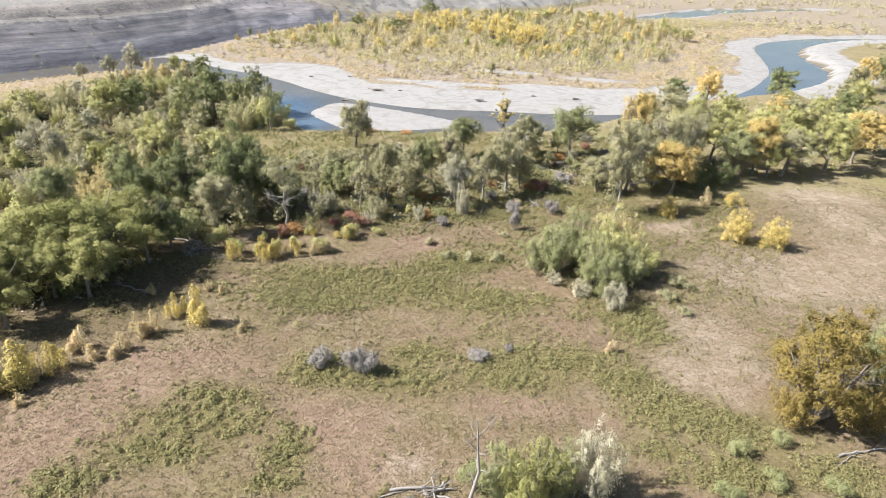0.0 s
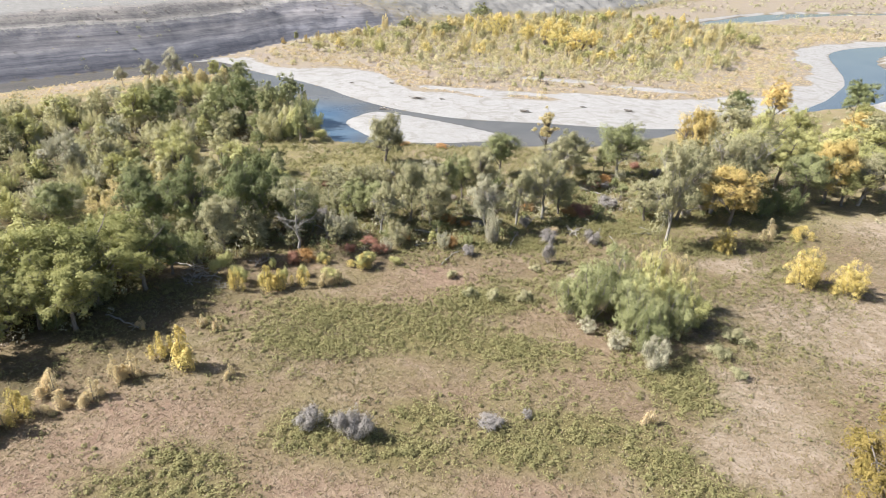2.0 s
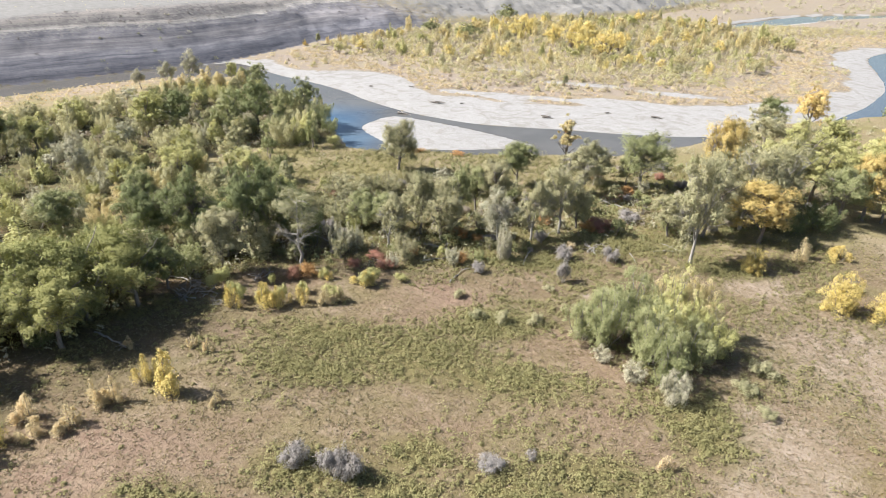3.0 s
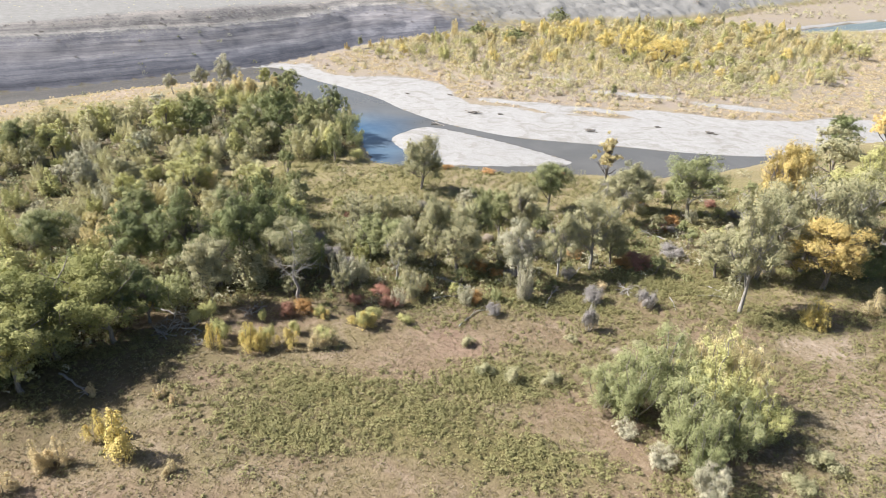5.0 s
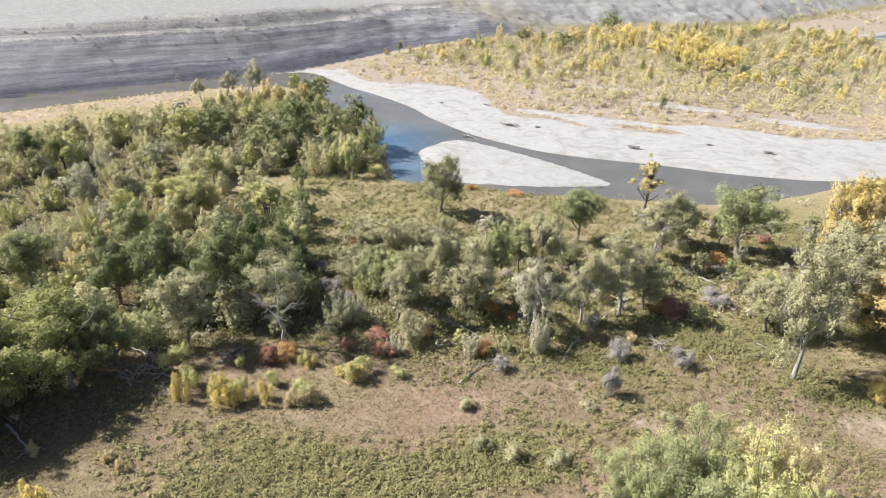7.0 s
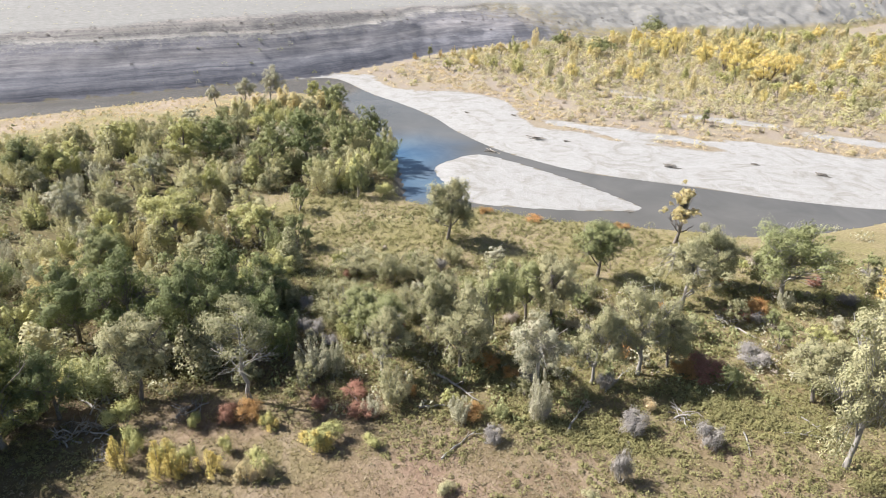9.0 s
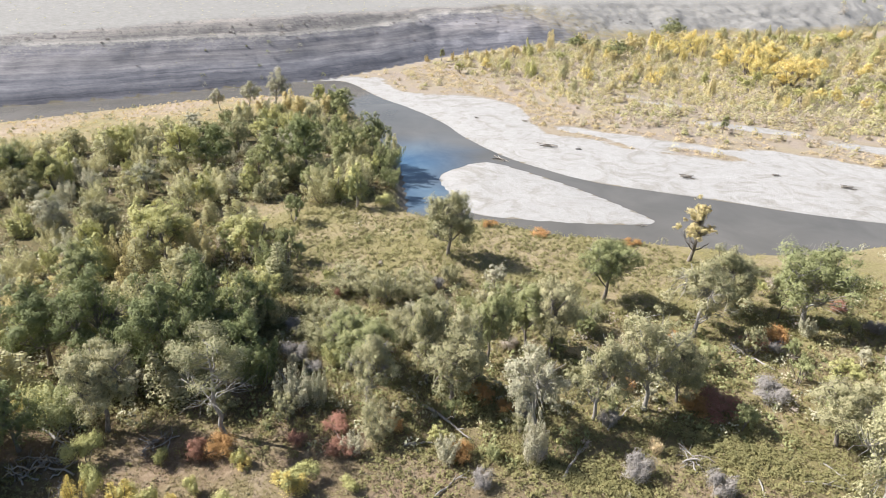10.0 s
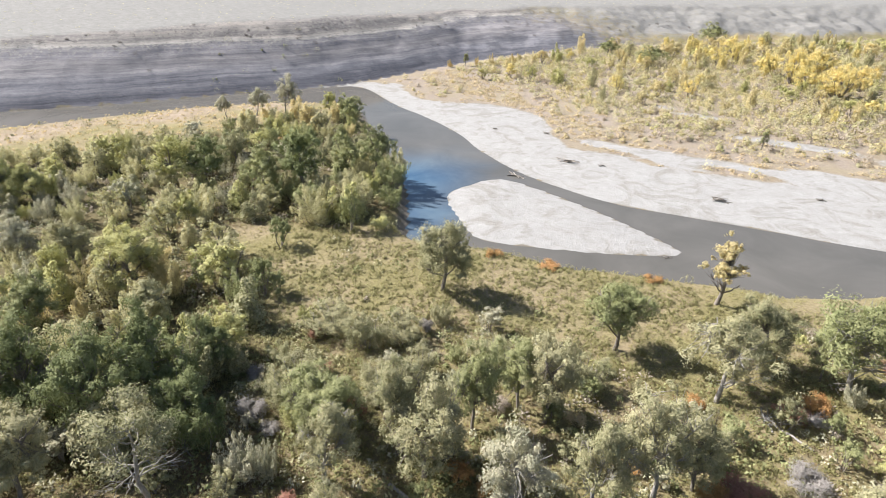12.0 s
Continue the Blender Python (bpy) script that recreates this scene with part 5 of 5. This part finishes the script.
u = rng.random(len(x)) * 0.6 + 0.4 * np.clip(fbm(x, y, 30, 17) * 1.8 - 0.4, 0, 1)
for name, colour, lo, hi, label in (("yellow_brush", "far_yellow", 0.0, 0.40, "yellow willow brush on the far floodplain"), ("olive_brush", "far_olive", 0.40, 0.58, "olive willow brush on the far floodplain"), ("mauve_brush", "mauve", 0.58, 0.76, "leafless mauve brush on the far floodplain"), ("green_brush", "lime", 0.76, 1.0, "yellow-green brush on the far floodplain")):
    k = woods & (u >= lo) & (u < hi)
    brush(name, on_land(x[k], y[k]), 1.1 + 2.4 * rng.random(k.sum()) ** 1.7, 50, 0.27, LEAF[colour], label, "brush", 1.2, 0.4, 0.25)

# brush scattered over the plain beyond
x, y = rng.uniform(60, 520, 5200), rng.uniform(318, 900, 5200)
z, cov, far, wet = land(x, y)
k = ~wet & (cov["gravel"] < 0.3) & (cov["rock"] < 0.2) & (rng.random(len(x)) < np.clip(fbm(x, y, 60, 61) * 3.2 - 1.3, 0.03, 0.8))
u = rng.random(len(x))
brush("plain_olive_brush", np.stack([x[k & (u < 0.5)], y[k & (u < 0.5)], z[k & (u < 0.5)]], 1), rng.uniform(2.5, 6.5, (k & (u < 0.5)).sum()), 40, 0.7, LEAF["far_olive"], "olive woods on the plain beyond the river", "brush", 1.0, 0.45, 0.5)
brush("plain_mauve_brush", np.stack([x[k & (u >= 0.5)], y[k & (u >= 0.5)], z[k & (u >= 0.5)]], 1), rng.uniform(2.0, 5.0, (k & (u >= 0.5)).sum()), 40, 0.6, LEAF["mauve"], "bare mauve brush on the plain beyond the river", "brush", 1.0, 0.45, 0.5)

# forbs in the meadow patches
x, y = rng.uniform(-42, 62, 120000), rng.uniform(26, 132, 120000)
forb, pink, tan, wood = near_covers(x, y)
z, cov, far, wet = land(x, y)
dry = ~far & ~wet & (cov["mud"] < 0.3)
field = 0.34 * np.clip(fbm(x, y, 6, 53) * 3.2 - 1.2, 0, 1) * np.clip((y - 50) / 10, 0, 1) * (1 - tan) * (1 - pink) * (x < 46)
green_floor = 0.28 * np.clip(fbm(x, y, 7, 51) * 2.4 - 0.75, 0, 1) * np.clip((y - 84) / 8, 0, 1) * (1 - tan) * (x < 40)
k = dry & (rng.random(len(x)) < np.maximum(green_floor, field) + np.clip(forb * 1.1 - 0.30 + 1.3 * (fbm(x, y, 5, 5) - 0.5), 0.012 * (y < 100), 1) * 0.62)
brush("forbs", np.stack([x[k], y[k], z[k]], 1), 0.45 + 1.0 * rng.random(k.sum()) ** 2, 26, 0.12, LEAF["forb"], "patches of green leafy forbs in the meadow", "forbs", 0.8, 0.35, 0.5)
x, y = rng.uniform(-44, 80, 60000), rng.uniform(26, 112, 60000)
forb, pink, tan, wood = near_covers(x, y)
z, cov, far, wet = land(x, y)
weedy = np.clip(fbm(x, y, 7, 81) * 4.5 - 1.9, 0.04, 1) * np.where(x > 22, 1.0, 0.5) * (1 - 0.75 * pink) * (1 - 0.8 * forb)
k = ~far & ~wet & (cov["mud"] < 0.3) & (wood < 0.5) & (rng.random(len(x)) < weedy * 0.8)
brush("meadow_weeds", np.stack([x[k], y[k], z[k]], 1), 0.2 + 0.55 * rng.random(k.sum()) ** 2, 9, 0.095, LEAF["weed"], "low grey-brown weeds and scrub in the dry meadow", "weeds", 0.85, 0.4, 0.4)


def tufts(name, x, y, z, height, mat, label, wide=0.06, lean=0.6):
    r = np.random.default_rng(len(x))
    n, per = len(x), 3
    b = Build()
    c = np.repeat(np.stack([x, y, z], 1), per, axis=0)
    a = r.uniform(0, 6.28, n * per)
    h = np.repeat(height, per) * r.uniform(0.6, 1.2, n * per)
    out = np.stack([np.cos(a), np.sin(a), np.zeros(n * per)], 1)
    side = np.stack([-np.sin(a), np.cos(a), np.zeros(n * per)], 1)
    c = c + out * 0.05 + np.array([0, 0, 0.01])
    w = wide
    v = np.stack([c - side * w, c + side * w, c + out * (h * lean)[:, None] + np.array([0, 0, 1]) * h[:, None]], 1).reshape(-1, 3)
    b.add(v, (), np.arange(3 * n * per).reshape(-1, 3))
    return tagged(new(name, b.mesh(name, mat)), label, "grass", kind="stuff")


GRASS_OLIVE = leaf_material("grass_olive", (0.13, 0.105, 0.055), (0.20, 0.165, 0.085), (0.28, 0.235, 0.13), 0.25)
GRASS_STRAW = leaf_material("grass_straw", (0.20, 0.15, 0.105), (0.30, 0.235, 0.17), (0.40, 0.33, 0.25), 0.25)
x, y = rng.uniform(-48, 75, 90000), 26 + 74 * rng.random(90000) ** 1.25
forb, pink, tan, wood = near_covers(x, y)
z, cov, far, wet = land(x, y)
dry = ~far & ~wet & (cov["mud"] < 0.3) & (rng.random(len(x)) > forb * 0.7)
straw = rng.random(len(x)) < 0.25 + 0.6 * np.maximum(pink, tan)
k = dry & straw
tufts("straw_grass", x[k], y[k], z[k], rng.uniform(0.06, 0.15, k.sum()), GRASS_STRAW, "dry straw-coloured meadow grass", 0.04, 1.7)
k = dry & ~straw
tufts("meadow_grass", x[k], y[k], z[k], rng.uniform(0.06, 0.16, k.sum()), GRASS_OLIVE, "olive-brown autumn meadow grass", 0.04, 1.7)

# rank grass on the wood's floor and in the clearings by the river
x, y = np.concatenate([rng.uniform(-62, 52, 46000), rng.uniform(-125, 130, 16000)]), np.concatenate([rng.uniform(74, 137, 46000), rng.uniform(45, 200, 16000)])
z, cov, far, wet = land(x, y)
wood = wood_share(x, y)
k = ~far & ~wet & (cov["mud"] < 0.25) & ((wood > 0.4) | ((y > 92) & (rng.random(len(x)) < 0.4))) & (y < 135 + 0.5 * np.abs(x))
u = rng.random(len(x)) * 0.5 + 0.5 * fbm(x, y, 9, 41)
GRASS_RANK = leaf_material("grass_rank", (0.17, 0.155, 0.075), (0.37, 0.335, 0.16), (0.54, 0.48, 0.26), 0.45)
GRASS_BROWN = leaf_material("grass_brown", (0.13, 0.09, 0.05), (0.28, 0.205, 0.125), (0.44, 0.34, 0.22), 0.35)
s = k & ((u > 0.46) | (wood < 0.4))
tufts("rank_grass", x[s], y[s], z[s], rng.uniform(0.10, 0.26, s.sum()), GRASS_RANK, "rank olive-green grass on the wood's floor", 0.05, 1.5)
s = k & (u <= 0.46) & (wood >= 0.4)
tufts("brown_grass", x[s], y[s], z[s], rng.uniform(0.10, 0.26, s.sum()), GRASS_BROWN, "brown withered grass on the wood's floor", 0.05, 1.5)

# dry scrub on the low point beside the bluff
x, y = rng.uniform(-135, -60, 5000), rng.uniform(60, 192, 5000)
z, cov, far, wet = land(x, y)
k = ~far & ~wet & (wood_share(x, y) < 0.5) & (line_distance(x, y, NEAR_BANK) < 36) & ~inside(x, y, HILL) & (rng.random(len(x)) < 0.5)
brush("point_scrub", np.stack([x[k], y[k], z[k]], 1), rng.uniform(0.4, 1.2, k.sum()), 24, 0.15, LEAF["straw"], "straw-coloured scrub on the low point", "brush", 0.6)

# low brush under the woods, and brush on the bluff
x, y = rng.uniform(-125, 150, 22000), rng.uniform(40, 215, 22000)
wood = wood_share(x, y)
z, cov, far, wet = land(x, y)
k = ~far & ~wet & (cov["mud"] < 0.2) & (rng.random(len(x)) < np.where(x < -22, 0.9, 0.5) * np.clip(wood * 1.4 - 0.3, 0.05, 1)) & ((x < 40) | (y > 105)) & ((wood > 0.4) | (y > 90))
k &= (x < 55) | (rng.random(len(x)) < 0.4)
u = rng.random(len(x)) * 0.55 + 0.45 * np.clip(fbm(x, y, 12, 43) * 1.6 - 0.3, 0, 1)
for name, colour, lo, hi, label in (("olive_understorey", "olive", 0.0, 0.34, "olive-grey low brush on the wood's floor"), ("green_understorey", "green", 0.34, 0.56, "green low brush on the wood's floor"), ("silver_understorey", "silver", 0.56, 0.72, "silvery low brush on the wood's floor"), ("brown_understorey", "mauve", 0.72, 0.82, "brown leafless brush on the wood's floor"), ("yellow_understorey", "lime", 0.82, 0.92, "yellowing low brush on the wood's floor"), ("rust_understorey", "orange", 0.92, 1.0, "rusty low brush on the wood's floor")):
    s = k & (u >= lo) & (u < hi)
    brush(name, np.stack([x[s], y[s], z[s]], 1), rng.uniform(0.6, 2.1, s.sum()), 36, 0.2, LEAF[colour], label, "brush")
x, y = rng.uniform(-190, 20, 5000), rng.uniform(90, 380, 5000)
inh = inside(x, y, HILL)
d = line_distance(x, y, CLIFF_FOOT)
k = inh & (d > 9) & (d < 25) & (rng.random(len(x)) < 0.26 * np.clip((d - 7) / 10, 0.15, 1))
brush("bluff_brush", on_land(x[k], y[k]) - np.array([0, 0, 0.15]), rng.uniform(0.7, 1.9, k.sum()), 60, 0.15, LEAF["scrub"], "small dark bushes dotted over the shale bluff", "brush", 0.8)

x, y = rng.uniform(-330, 60, 9000), rng.uniform(60, 480, 9000)
d = line_distance(x, y, CLIFF_FOOT)
k = inside(x, y, HILL) & (d > 22) & (d < 140) & (rng.random(len(x)) < 0.35)
brush("bench_scrub", on_land(x[k], y[k]), rng.uniform(0.4, 1.0, k.sum()), 12, 0.16, LEAF["far_olive"], "thin pale scrub on the bench above the bluff", "brush", 0.45, 0.4, 0.6)

for ob, m in PROTOS.values():
    ob.matrix_basis = m
